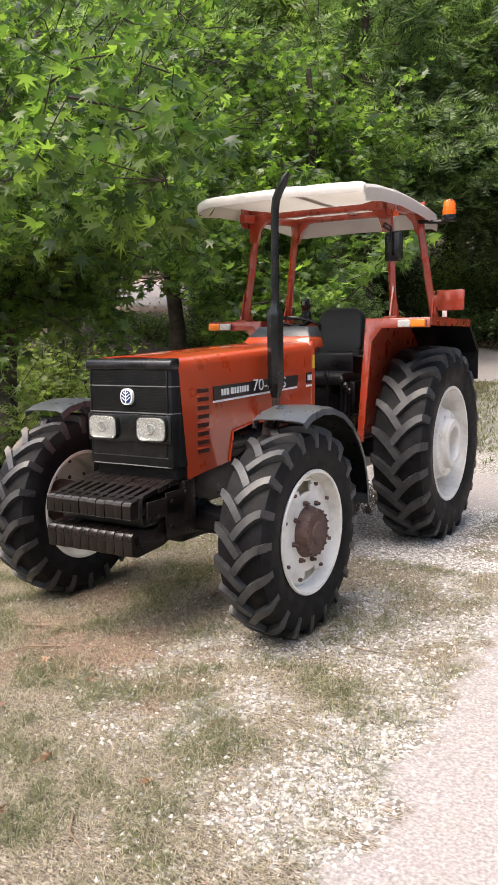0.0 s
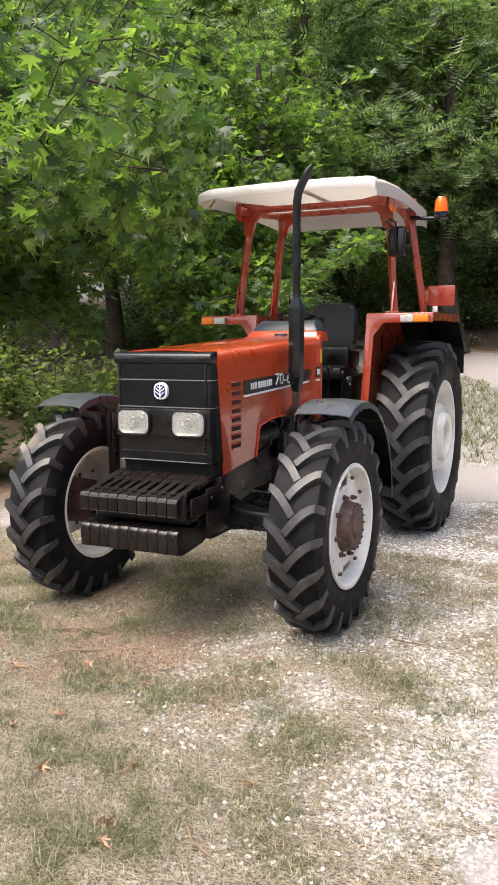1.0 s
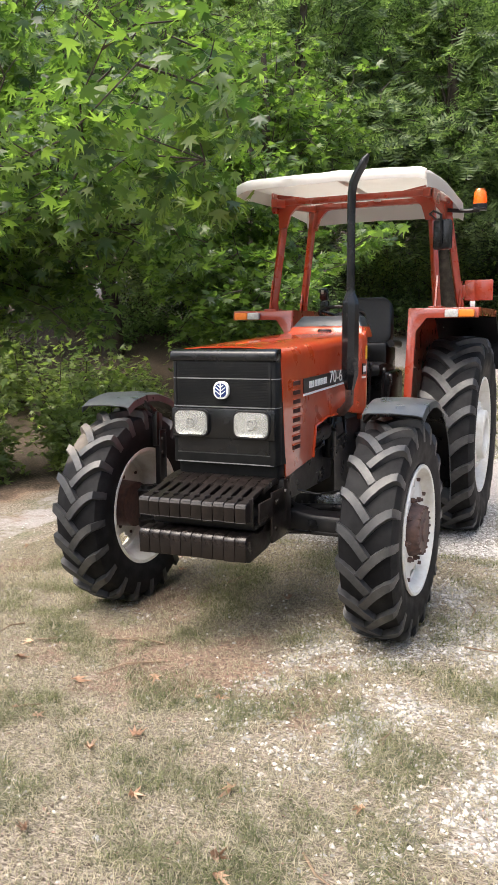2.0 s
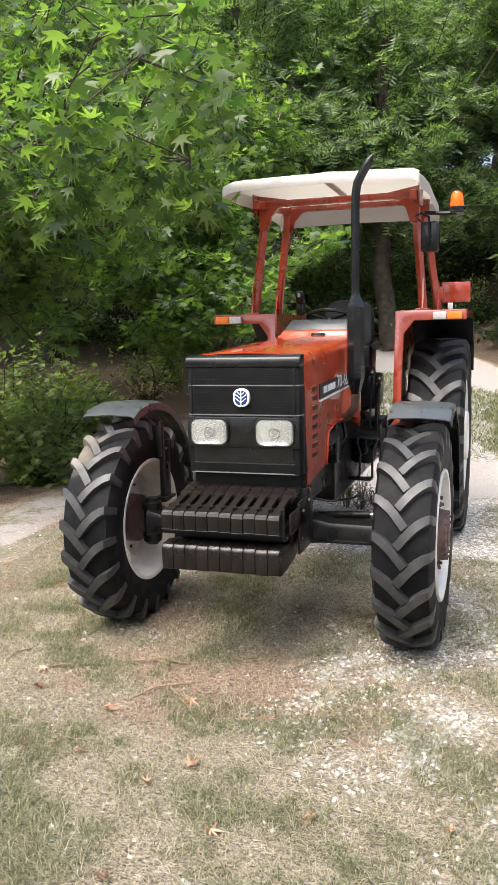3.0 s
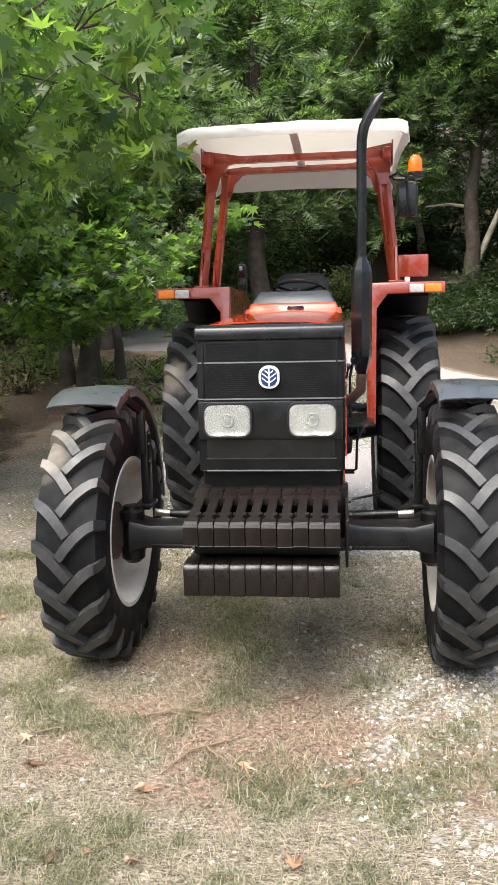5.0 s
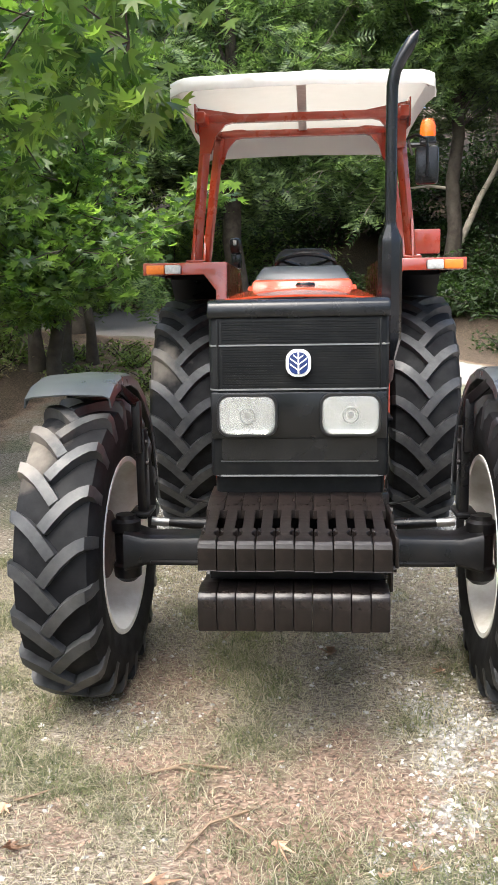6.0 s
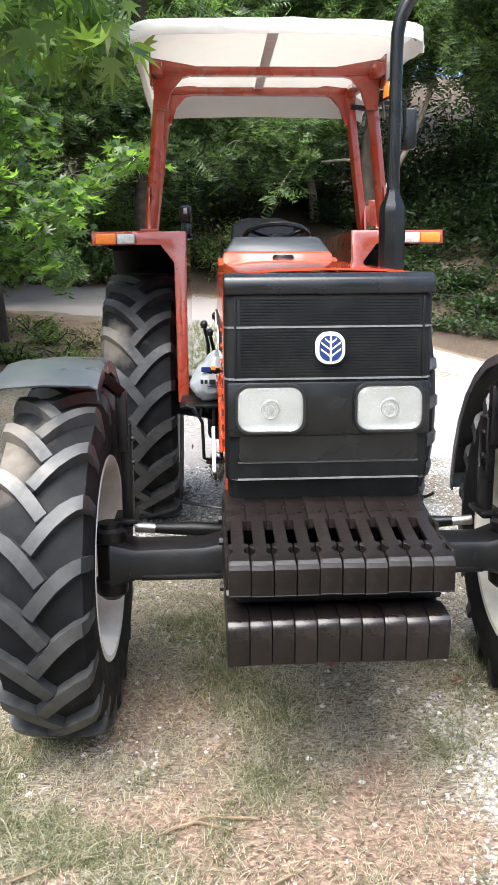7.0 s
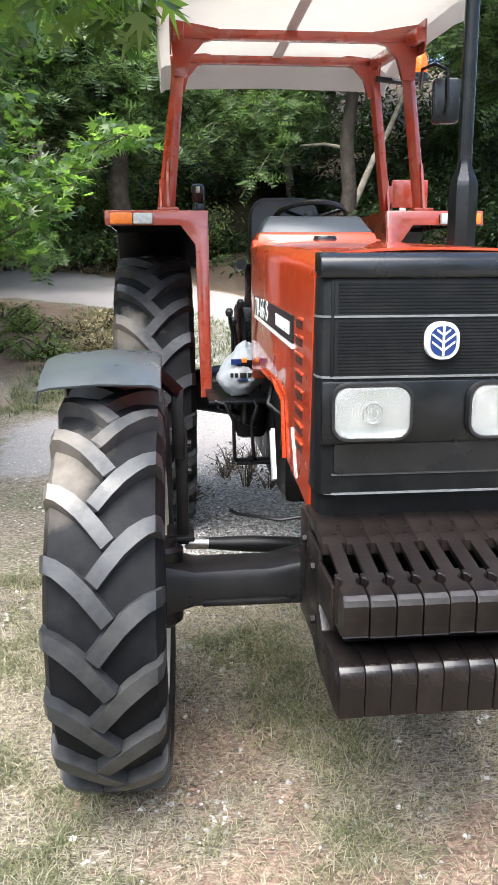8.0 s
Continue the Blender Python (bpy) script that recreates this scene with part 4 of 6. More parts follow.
for y, z, dx in ((0.66, 1.0, 0.0), (0.80, 0.93, 0.02), (1.02, 1.02, 0.0), (1.24, 0.94, 0.02)):
    hose = bar([(0.17, y, z - 0.1), (0.235 + dx, y + 0.04, z - 0.03), (0.225, y + 0.10, z + 0.06), (0.17, y + 0.13, z + 0.1)], 0.011, 8)
    part("hose", hose, PRINT, engine)
    hose = bar([(-0.17, y, z - 0.1), (-0.235 - dx, y + 0.04, z - 0.03), (-0.225, y + 0.10, z + 0.06), (-0.17, y + 0.13, z + 0.1)], 0.011, 8)
    part("hose", hose, PRINT, engine)

# -- exhaust --
muffler = lathe([(1.18, 0.022), (1.20, 0.024), (1.285, 0.048), (1.30, 0.051), (1.69, 0.051), (1.715, 0.048), (1.765, 0.026), (1.78, 0.026)], 8, "z")
muffler = part("exhaust_silencer", muffler, CAP, tractor, "black faceted upright exhaust silencer", Matrix.Translation((0.376, 0.958, 0)))
pipe = bar([(0, 0, 1.73), (0, 0, 2.24), (0.002, 0, 2.32), (0.012, -0.003, 2.375), (0.035, -0.006, 2.42), (0.060, -0.01, 2.458), (0.080, -0.013, 2.492), (0.100, -0.016, 2.520)], [0.024, 0.024, 0.0245, 0.025, 0.025, 0.025, 0.022, 0.007], 14, caps=False)
part("exhaust_pipe", pipe, CAP, muffler, "black pipe with a curved tip")
elbow = bar([(0, 0, 1.21), (-0.005, 0.01, 1.13), (-0.06, 0.05, 1.07), (-0.16, 0.10, 1.05)], 0.026, 12)
part("exhaust_elbow", elbow, RUST, muffler)

# -- front mudguards --
def mudguard(side):
    rows = []
    for ang, r in ((111, 0.645), (104, 0.656), (92, 0.660), (80, 0.663), (68, 0.664), (56, 0.660), (44, 0.654), (32, 0.645), (20, 0.635), (10, 0.627), (4, 0.622)):
        a = radians(ang)
        y, z = 0.425 + r * math.cos(a), (0.548 if side > 0 else 0.535) + r * math.sin(a)
        n = Vector((0, math.cos(a), math.sin(a)))
        row = []
        for x, d in ((0.662, -0.040), (0.664, -0.006), (0.684, 0.003), (0.81, 0.008), (0.93, 0.0), (0.958, -0.008), (0.966, -0.040)):
            row.append((side * x, y + n.y * d, z + n.z * d))
        rows.append(row)
    b = shell(rows, 0.006)
    g = part("front_mudguard", b, MUDGUARD, tractor, "curved grey plastic mudguard")
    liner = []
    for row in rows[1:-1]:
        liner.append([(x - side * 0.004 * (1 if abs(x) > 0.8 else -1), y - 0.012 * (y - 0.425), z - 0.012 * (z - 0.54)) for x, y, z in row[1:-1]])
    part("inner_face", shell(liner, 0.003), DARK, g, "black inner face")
    # stay of bent square tube
    stay = beam((side * 0.608, 0.46, 0.64), (side * 0.608, 0.46, 0.99), 0.036, 0.075, 0.006)
    beam((side * 0.615, 0.42, 0.90), (side * 0.615, 0.42, 1.10), 0.035, 0.035, 0.006, stay)
    beam((side * 0.615, 0.42, 1.09), (side * 0.70, 0.36, 1.185), 0.035, 0.035, 0.006, stay)
    block(min(side * 0.575, side * 0.655), max(side * 0.575, side * 0.655), 0.40, 0.53, 0.655, 0.672, 0.005, stay)
    stay = part("mudguard_stay", stay, DARK, g, "black square-tube stay")
    return g


for s in (1, -1):
    g = mudguard(s)
    for z in (0.86, 0.94):
        nut = lathe([(0.0, 0.010), (s * -0.010, 0.010), (s * -0.011, 0.0)], 8)
        part("stay_bolt", nut, CAST, g, at=Matrix.Translation((s * 0.590, 0.44, z)))


# -- rear mudguards --
def rear_mudguard(side):
    """Inner wall, flat top, sloping back and a front frame with a cut corner."""
    x0, x1 = 0.44, 0.925
    b = bmesh.new()
    # inner wall
    prism(b, [(2.05, 0.82), (2.13, 1.30), (2.20, 1.70), (3.14, 1.70), (3.40, 1.48), (3.52, 1.15), (3.38, 0.85)], side * (x0 - 0.004), side * (x0 + 0.004))
    # top with a sloping tail
    prism(b, [(2.20, 1.692), (3.14, 1.692), (3.15, 1.702), (2.20, 1.702)], side * x0, side * x1)
    # front frame
    frame_o = [(x0, 0.82), (x0 + 0.05, 0.82), (x0 + 0.06, 1.54), (x0 + 0.13, 1.632), (x1, 1.632), (x1, 1.702), (x0, 1.702)]
    fr = bmesh.new()
    prism(fr, [(side * x, z) for x, z in frame_o], 2.185, 2.205, "y")
    for v in fr.verts:
        v.co.y += (v.co.z - 1.70) * 0.17
    soften(fr, 0.004)
    join(b, fr)
    # outer lip
    prism(b, [(2.20, 1.645), (3.14, 1.645), (3.15, 1.702), (2.20, 1.702)], side * (x1 - 0.004), side * (x1 + 0.004))
    g = part("rear_mudguard", b, RED, tractor, "red-orange sheet-metal rear mudguard")
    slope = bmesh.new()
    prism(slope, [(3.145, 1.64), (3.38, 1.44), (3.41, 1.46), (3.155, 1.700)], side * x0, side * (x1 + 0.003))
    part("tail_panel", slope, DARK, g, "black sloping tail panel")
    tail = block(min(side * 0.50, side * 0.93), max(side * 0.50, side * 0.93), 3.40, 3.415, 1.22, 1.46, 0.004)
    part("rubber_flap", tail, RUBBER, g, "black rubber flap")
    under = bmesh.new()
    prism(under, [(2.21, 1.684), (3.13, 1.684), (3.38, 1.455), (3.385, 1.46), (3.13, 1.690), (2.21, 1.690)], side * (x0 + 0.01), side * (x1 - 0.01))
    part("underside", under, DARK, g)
    # position lamp at the front outer corner
    box = block(min(side * 0.70, side * 0.90), max(side * 0.70, side * 0.90), 2.17, 2.196, 1.640, 1.685, 0.004)
    lamp = part("position_lamp", box, DARK, tractor, "amber and clear front position lamp")
    part("amber_lens", block(min(side * 0.795, side * 0.90), max(side * 0.795, side * 0.90), 2.135, 2.171, 1.636, 1.688, 0.008), AMBER_CORE, lamp, "amber lens")
    part("clear_lens", block(min(side * 0.70, side * 0.793), max(side * 0.70, side * 0.793), 2.138, 2.171, 1.636, 1.688, 0.008), LENS_WHITE, lamp, "clear lens")
    return g


for s in (1, -1):
    rear_mudguard(s)

# -- roll frame --
FRAME_TOP = 2.44
for s in (1, -1):
    part("front_post", beam((s * 0.625, 2.26, 1.70), (s * 0.555, 2.34, FRAME_TOP), 0.042, 0.055, 0.008), RED, tractor, "red-orange square-tube post")
    part("rear_post", beam((s * 0.665, 3.05, 1.70), (s * 0.545, 2.98, 2.545), 0.042, 0.055, 0.008), RED, tractor, "red-orange square-tube post")
    for y, x in ((2.26, 0.625), (3.05, 0.665)):
        part("post_foot", block(s * x - 0.05, s * x + 0.05, y - 0.07, y + 0.07, 1.700, 1.716, 0.004), RED, tractor)
        web = bmesh.new()
        prism(web, [(y - 0.075, 1.715), (y + 0.11, 1.715), (y + 0.045, 1.84), (y + 0.025, 1.93), (y - 0.01, 1.93)], s * x - 0.006, s * x + 0.006)
        part("post_web", web, RED, tractor)
    part("side_rail", beam((s * 0.56, 2.12, 2.485), (s * 0.55, 3.06, 2.555), 0.05, 0.06, 0.008), RED, tractor)
    for y, up in ((2.30, 0.03), (3.0, 0.085)):
        gus = bmesh.new()
        prism(gus, [(s * 0.595, 2.540 + up), (s * 0.37, 2.502 + up), (s * 0.37, 2.462 + up), (s * 0.44, 2.445 + up), (s * 0.495, 2.385 + up), (s * 0.525, 2.29 + up), (s * 0.585, 2.29 + up)], y - 0.016, y + 0.016, "y")
        part("gusset", gus, RED, tractor, "welded corner gusset")
    wing = bmesh.new()
    prism(wing, [(2.17, 2.565), (2.42, 2.575), (2.40, 2.44), (2.20, 2.42), (2.17, 2.44)], s * 0.592, s * 0.600)
    part("frame_bracket", wing, RED, tractor)
part("front_cross_rail", beam((-0.56, 2.30, 2.508), (0.56, 2.30, 2.508), 0.05, 0.045, 0.008), RED, tractor)
part("rear_cross_rail", beam((-0.55, 3.0, 2.562), (0.55, 3.0, 2.562), 0.05, 0.045, 0.008), RED, tractor)


# -- canopy --
def canopy():
    rows = []
    ys = [1.655, 1.66, 1.72, 1.95, 2.30, 2.65, 3.0, 3.10, 3.12]
    for j, y in enumerate(ys):
        row = []
        t = (y - 1.66) / 1.46
        crown = 2.590 + 0.045 * math.sin(math.pi * min(1, max(0, t)) ** 0.8) + 0.015 * t
        edge = [2.525, 2.565, 2.585, None, None, None, None, 2.57, 2.44][j]
        xs = [-0.655, -0.65, -0.62, -0.45, -0.22, 0.0, 0.22, 0.45, 0.62, 0.65, 0.655]
        for i, x in enumerate(xs):
            z = crown - 0.04 * (abs(x) / 0.62) ** 2
            if edge is not None:
                z = min(z, edge - 0.012 * (abs(x) / 0.62) ** 2)
            if abs(x) > 0.63:
                z = min(z - 0.02, crown - 0.065) if abs(x) < 0.653 else crown - 0.150
                if j == 0:
                    z = max(z, 2.47)
            z += 0.006 * noise.noise((x * 5, y * 5, 0))
            row.append((x + (0.01 * noise.noise((y * 4, x * 3, 2)) if abs(x) > 0.63 else 0), y, z))
        rows.append(row)
    b = shell(rows, 0.004)
    bmesh.ops.subdivide_edges(b, edges=b.edges[:], cuts=1, use_grid_fill=True)
    for v in b.verts:
        v.co.z += 0.004 * noise.noise(v.co * 9)
    return b


BATTEN = shader("grey_batten_paint", (0.50, 0.48, 0.45), 0.6, grain=0.1, grain_scale=30)
HEM = shader("doubled_canvas_hem", (0.52, 0.515, 0.495), 0.75, grain=0.06, grain_scale=20, stain=(0.55, 0.53, 0.47), stain_amount=0.4, stain_scale=9, bump=0.3, bump_scale=25)
can = part("canopy", canopy(), CANVAS, tractor, "white canvas canopy with a turned-down edge")
hem = bmesh.new()
hem_rows = []
for i in range(41):
    x = -0.648 + 1.296 * i / 40
    sag = -0.008 - 0.014 * (abs(x) / 0.62) ** 2 - 0.02 * max(0.0, abs(x) - 0.60) / 0.05 + 0.006 * noise.noise((x * 7, 1.0, 4.0))
    out = 0.005 * noise.noise((x * 9, 2.0, 6.0))
    hem_rows.append([(x, 1.690, 2.596 + sag), (x, 1.660 + out, 2.588 + sag), (x, 1.645 + out, 2.570 + sag), (x, 1.643 + out * 2, 2.540 + sag), (x, 1.648 + out * 2, 2.520 + sag)])
shell(hem_rows, 0.006, hem)
part("front_hem", hem, HEM, can, "doubled white canvas hem")
part("canopy_batten", block(-0.026, 0.026, 1.70, 3.06, 2.572, 2.582, 0.004), BATTEN, can, "grey batten under the canvas")
hoop = bar([(-0.63, 1.68, 2.50), (-0.60, 1.67, 2.525), (0.0, 1.665, 2.545), (0.60, 1.67, 2.525), (0.63, 1.68, 2.50)], 0.012, 8)
part("canopy_hoop", hoop, STEEL, can)

# -- beacon, mirror, plate --
arm = bar([(0.56, 2.96, 2.47), (0.70, 2.96, 2.455), (0.80, 2.955, 2.455)], 0.016, 8)
block(0.755, 0.85, 2.905, 3.005, 2.452, 2.470, 0.004, arm)
arm = part("beacon", arm, DARK, tractor, "amber warning beacon on a black bracket")
part("beacon_base", lathe([(2.468, 0.055), (2.495, 0.055), (2.50, 0.05)], 24, "z"), CAP, arm, at=Matrix.Translation((0.803, 2.955, 0)))
part("beacon_dome", lathe([(2.498, 0.050), (2.52, 0.052), (2.585, 0.047), (2.612, 0.034), (2.620, 0.0)], 24, "z"), AMBER, arm, "amber dome", Matrix.Translation((0.803, 2.955, 0))).visible_shadow = False
part("beacon_core", lathe([(2.50, 0.038), (2.57, 0.035), (2.595, 0.02), (2.60, 0.0)], 16, "z"), AMBER_CORE, arm, at=Matrix.Translation((0.803, 2.955, 0)))
housing = bmesh.new()
prism(housing, rounded(0.125, 0.20, 0.02), -0.02, 0.025, "y")
soften(housing, 0.008)
mirror = part("wing_mirror", housing, CAP, tractor, "black rectangular mirror on a bent arm", Matrix.Translation((0.682, 2.10, 2.19)) @ Matrix.Rotation(radians(-12), 4, "Z"))
pane = bmesh.new()
prism(pane, rounded(0.108, 0.18, 0.015), 0.024, 0.027, "y")
part("mirror_glass", pane, MIRROR, mirror, "mirror glass")
part("mirror_arm", bar([(-0.10, 0.22, 0.10), (-0.11, 0.03, 0.15), (-0.06, -0.02, 0.16), (0.0, -0.035, 0.13), (0.005, -0.035, 0.0), (0.0, -0.03, -0.06)], 0.008, 8), DARK, mirror)
plate = block(0.69, 0.91, 3.035, 3.05, 1.775, 1.935, 0.012)
block(0.655, 0.70, 3.03, 3.055, 1.80, 1.90, 0.004, plate)
block(0.74, 0.775, 3.03, 3.05, 1.70, 1.78, 0.004, plate)
part("rear_lamp_guard", plate, RED, tractor, "red-orange bracket plate")
part("rear_lamp_stay", block(0.738, 0.778, 3.024, 3.029, 1.725, 1.772, 0.002), WHITE, tractor, "white plastic stub")

# -- cowl, wheel, seat, controls --
cowl = bmesh.new()
prism(cowl, [(-0.272, 1.50), (0.272, 1.50), (0.250, 1.578), (-0.250, 1.578)], 1.62, 1.86, "y")
for v in cowl.verts:
    v.co.y += (v.co.z - 1.50) * (0.5 if v.co.y < 1.75 else 0)
soften(cowl, 0.015)
cowl = part("cowl", cowl, ORANGE, tractor, "orange cowl before the dashboard")
dash = bmesh.new()
prism(dash, [(-0.250, 1.572), (0.250, 1.572), (0.200, 1.648), (-0.200, 1.648)], 1.67, 1.88, "y")
for v in dash.verts:
    v.co.y += (v.co.z - 1.572) * (0.9 if v.co.y < 1.75 else 0.3)
soften(dash, 0.012)
part("dashboard", dash, DASH, tractor, "dark grey plastic dashboard top")
column = part("steering_column", bar([(0.02, 1.84, 1.50), (0.02, 1.93, 1.645)], 0.028, 12), CAP, tractor)
ring = bmesh.new()
rings = []
for k in range(36):
    a = 2 * math.pi * k / 36
    rings.append([ring.verts.new(((0.158 + 0.013 * math.cos(b)) * math.cos(a), (0.158 + 0.013 * math.cos(b)) * math.sin(a), 0.013 * math.sin(b))) for b in [2 * math.pi * i / 8 for i in range(8)]])
for k in range(36):
    for i in range(8):
        ring.faces.new((rings[k][i], rings[(k + 1) % 36][i], rings[(k + 1) % 36][(i + 1) % 8], rings[k][(i + 1) % 8]))
for a in (90, 210, 330):
    beam((0, 0, -0.02), (0.155 * math.cos(radians(a)), 0.155 * math.sin(radians(a)), 0), 0.03, 0.012, 0.003, ring)
join(ring, lathe([(-0.035, 0.04), (0.0, 0.045), (0.008, 0.0)], 16, "z"))
part("steering_wheel", ring, CAP, column, "black three-spoke steering wheel", Matrix.Translation((0.02, 1.95, 1.662)) @ Matrix.Rotation(radians(-18), 4, "X"))

seat_base = block(-0.27, 0.27, 2.40, 2.80, 0.98, 1.24, 0.03)
seat = part("seat", seat_base, DARK, tractor, "black vinyl driver's seat")
part("seat_suspension", block(-0.21, 0.21, 2.50, 2.80, 1.18, 1.46, 0.03), DARK, seat)
cushion = block(-0.22, 0.22, 2.28, 2.72, 1.20, 1.31, 0.045)
part("cushion", cushion, VINYL, seat, "padded vinyl cushion")
back = bmesh.new()
prism(back, rounded(0.42, 0.40, 0.10), 0.0, 0.11, "y")
soften(back, 0.03, 3)
for v in back.verts:
    v.co.x *= 0.95 - 0.45 * max(0.0, v.co.z)
    v.co.y += 0.14 * (v.co.x / 0.21) ** 2 * -0.3
part("backrest", back, VINYL, seat, "padded vinyl backrest", Matrix.Translation((0.005, 2.70, 1.612)) @ Matrix.Rotation(radians(-9), 4, "X"))
roll_ = bmesh.new()
prism(roll_, rounded(0.34, 0.10, 0.04), -0.012, 0.05, "y")
soften(roll_, 0.012, 2)
part("back_pad", roll_, VINYL, seat, at=Matrix.Translation((0.0, 2.70, 1.50)))
for s in (1, -1):
    part("armrest", bar([(s * 0.25, 2.72, 1.44), (s * 0.255, 2.44, 1.45)], 0.028, 10), VINYL, seat)

# floor plates, steps and levers
for s in (1, -1):
    plate = block(min(s * 0.18, s * 0.47), max(s * 0.18, s * 0.47), 1.66, 2.30, 0.845, 0.86, 0.004)
    plate = part("floor_plate", plate, DARK, tractor, "black footplate")
    # a bent rod at each edge of the plate carries the tread below
    step = bar([(s * 0.44, 1.66, 0.862), (s * 0.40, 1.64, 0.85), (s * 0.365, 1.63, 0.78), (s * 0.36, 1.66, 0.60), (s * 0.34, 1.70, 0.585)], 0.0085, 8)
    bar([(s * 0.27, 1.66, 0.862), (s * 0.26, 1.64, 0.84), (s * 0.285, 1.63, 0.76), (s * 0.275, 1.66, 0.61), (s * 0.26, 1.70, 0.585)], 0.0085, 8, step)
    part("step", step, DARK, tractor, "black bent-rod step")
    part("step_tread", block(min(s * 0.20, s * 0.35), max(s * 0.20, s * 0.35), 1.655, 1.745, 0.572, 0.586, 0.003), DARK, tractor)
    side_box = block(min(s * 0.20, s * 0.34), max(s * 0.20, s * 0.34), 1.80, 2.20, 0.66, 0.845, 0.03)
    for x, y, z in ((0.36, 1.78, 0.80), (0.30, 1.72, 0.76), (0.40, 1.95, 0.79)):
        join(side_box, bar([(s * x, y, 0.85), (s * (x + 0.01), y - 0.01, z), (s * (x - 0.05), y + 0.05, z - 0.03)], 0.014, 8))
    part("gearbox_side", side_box, DARK, tractor)
    for k, (x, y, top) in enumerate(((0.20, 2.02, 1.30), (0.27, 2.12, 1.26), (0.33, 2.06, 1.22), (0.30, 2.20, 1.17))):
        lever = part("lever", bar([(s * x, y, 0.86), (s * x, y + 0.03, top - 0.1), (s * (x + 0.02), y - 0.02, top)], 0.009, 8), DARK, tractor, "black control lever")
        knob = lathe([(-0.02, 0.0), (-0.012, 0.016), (0.01, 0.02), (0.024, 0.012), (0.028, 0.0)], 10, "z")
        part("knob", knob, PRINT, lever, at=Matrix.Translation((s * (x + 0.02), y - 0.02, top)))
    pedal = bar([(s * 0.22, 1.86, 1.02), (s * 0.26, 1.80, 0.96), (s * 0.30, 1.76, 1.00)], 0.010, 8)
    block(min(s * 0.27, s * 0.34), max(s * 0.27, s * 0.34), 1.74, 1.76, 0.97, 1.03, 0.004, pedal)
    part("pedal", pedal, DARK, tractor)
lever = block(-0.485, -0.415, 2.96, 3.03, 1.70, 1.80, 0.012)
lever = part("hitch_control", lever, CAP, tractor, "black hitch control on the mudguard")
part("hitch_lever", beam((-0.45, 2.99, 1.80), (-0.455, 2.97, 1.90), 0.075, 0.05, 0.018), CAP, lever)
part("hitch_mark", block(-0.467, -0.443, 2.940, 2.946, 1.85, 1.885, 0.002), STEEL, lever)
part("tool_tag", beam((-0.318, 0.66, 0.93), (-0.318, 0.60, 0.78), 0.012, 0.05, 0.002), WHITE, tractor, "small white plastic tag")

# ---- trees and scrub ----
def leaf_outline(kind):
    """One leaf lying in its plane, stalk at the origin: points and triangles."""
    if kind == "plane":
        # five narrow lobes round the stalk's end
        p, tips = [(0, 0.16, 0.03)], [(-82, 0.52), (-41, 0.74), (0, 0.86), (41, 0.74), (82, 0.52)]
        p.append((-0.10, 0.02, 0))
        for k, (deg, reach) in enumerate(tips):
            a, v = radians(deg), radians(deg + 20.5)
            p.append((reach * math.sin(a), 0.16 + reach * math.cos(a), -0.13 * reach))
            p.append((0.25 * math.sin(v), 0.16 + 0.25 * math.cos(v), 0.0) if k < 4 else (0.10, 0.02, 0))
        t = [(0, i, i + 1) for i in range(1, 11)] + [(0, 11, 1)]
    elif kind == "spray":
        # a leaf stalk with leaflets along it
        p, t = [], []
        for k, y in enumerate((0.12, 0.30, 0.48, 0.66, 0.84)):
            for s in (1, -1):
                i = len(p)
                p += [(0.01 * s, y - 0.06, 0), (0.34 * s, y + 0.12, -0.08), (0.05 * s, y + 0.08, 0.01)]
                t += [(i, i + 1, i + 2)]
    else:
        p = [(0, 0, 0), (0.22, 0.35, -.04), (0.0, 1.0, -.08), (-0.22, 0.35, -.04), (0, 0.4, 0.04)]
        t = [(4, 0, 1), (4, 1, 2), (4, 2, 3), (4, 3, 0)]
    return np.array(p, float), np.array(t, int)


def leaf_cloud(name, places, droop, size, kind, material, rng, parent=None, label=""):
    """Many leaves in one mesh. places: centres; droop: how far they hang."""
    p, t = leaf_outline(kind)
    n = len(places)
    a = rng.uniform(0, 2 * np.pi, n)
    tilt = rng.normal(droop, 0.45, n)
    rollv = rng.normal(0, 0.5, n)
    s = size * rng.uniform(0.65, 1.25, n)
    ca, sa, ct, st, cr, sr = np.cos(a), np.sin(a), np.cos(tilt), np.sin(tilt), np.cos(rollv), np.sin(rollv)
    # leaf axes: y along the leaf, x across, z its face
    fwd = np.stack([ca * ct, sa * ct, -st], 1)
    across = np.stack([-sa, ca, np.zeros(n)], 1)
    up = np.cross(across, fwd) * -1
    ax = across * cr[:, None] + up * sr[:, None]
    az = np.cross(ax, fwd)
    v = places[:, None, :] + s[:, None, None] * (p[None, :, 0:1] * ax[:, None, :] + p[None, :, 1:2] * fwd[:, None, :] + p[None, :, 2:3] * az[:, None, :])
    f = (t[None] + (np.arange(n) * len(p))[:, None, None]).reshape(-1, 3)
    me = bpy.data.meshes.new(name)
    me.vertices.add(n * len(p))
    me.vertices.foreach_set("co", v.reshape(-1))
    me.loops.add(f.size)
    me.loops.foreach_set("vertex_index", f.reshape(-1))
    me.polygons.add(len(f))
    me.polygons.foreach_set("loop_start", np.arange(0, f.size, 3))
    me.polygons.foreach_set("loop_total", np.full(len(f), 3))
    me.update(calc_edges=True)
    me.materials.append(material)
    ob = new(name, me)
    if parent:
        ob.parent = parent
    return tagged(ob, label) if label else ob


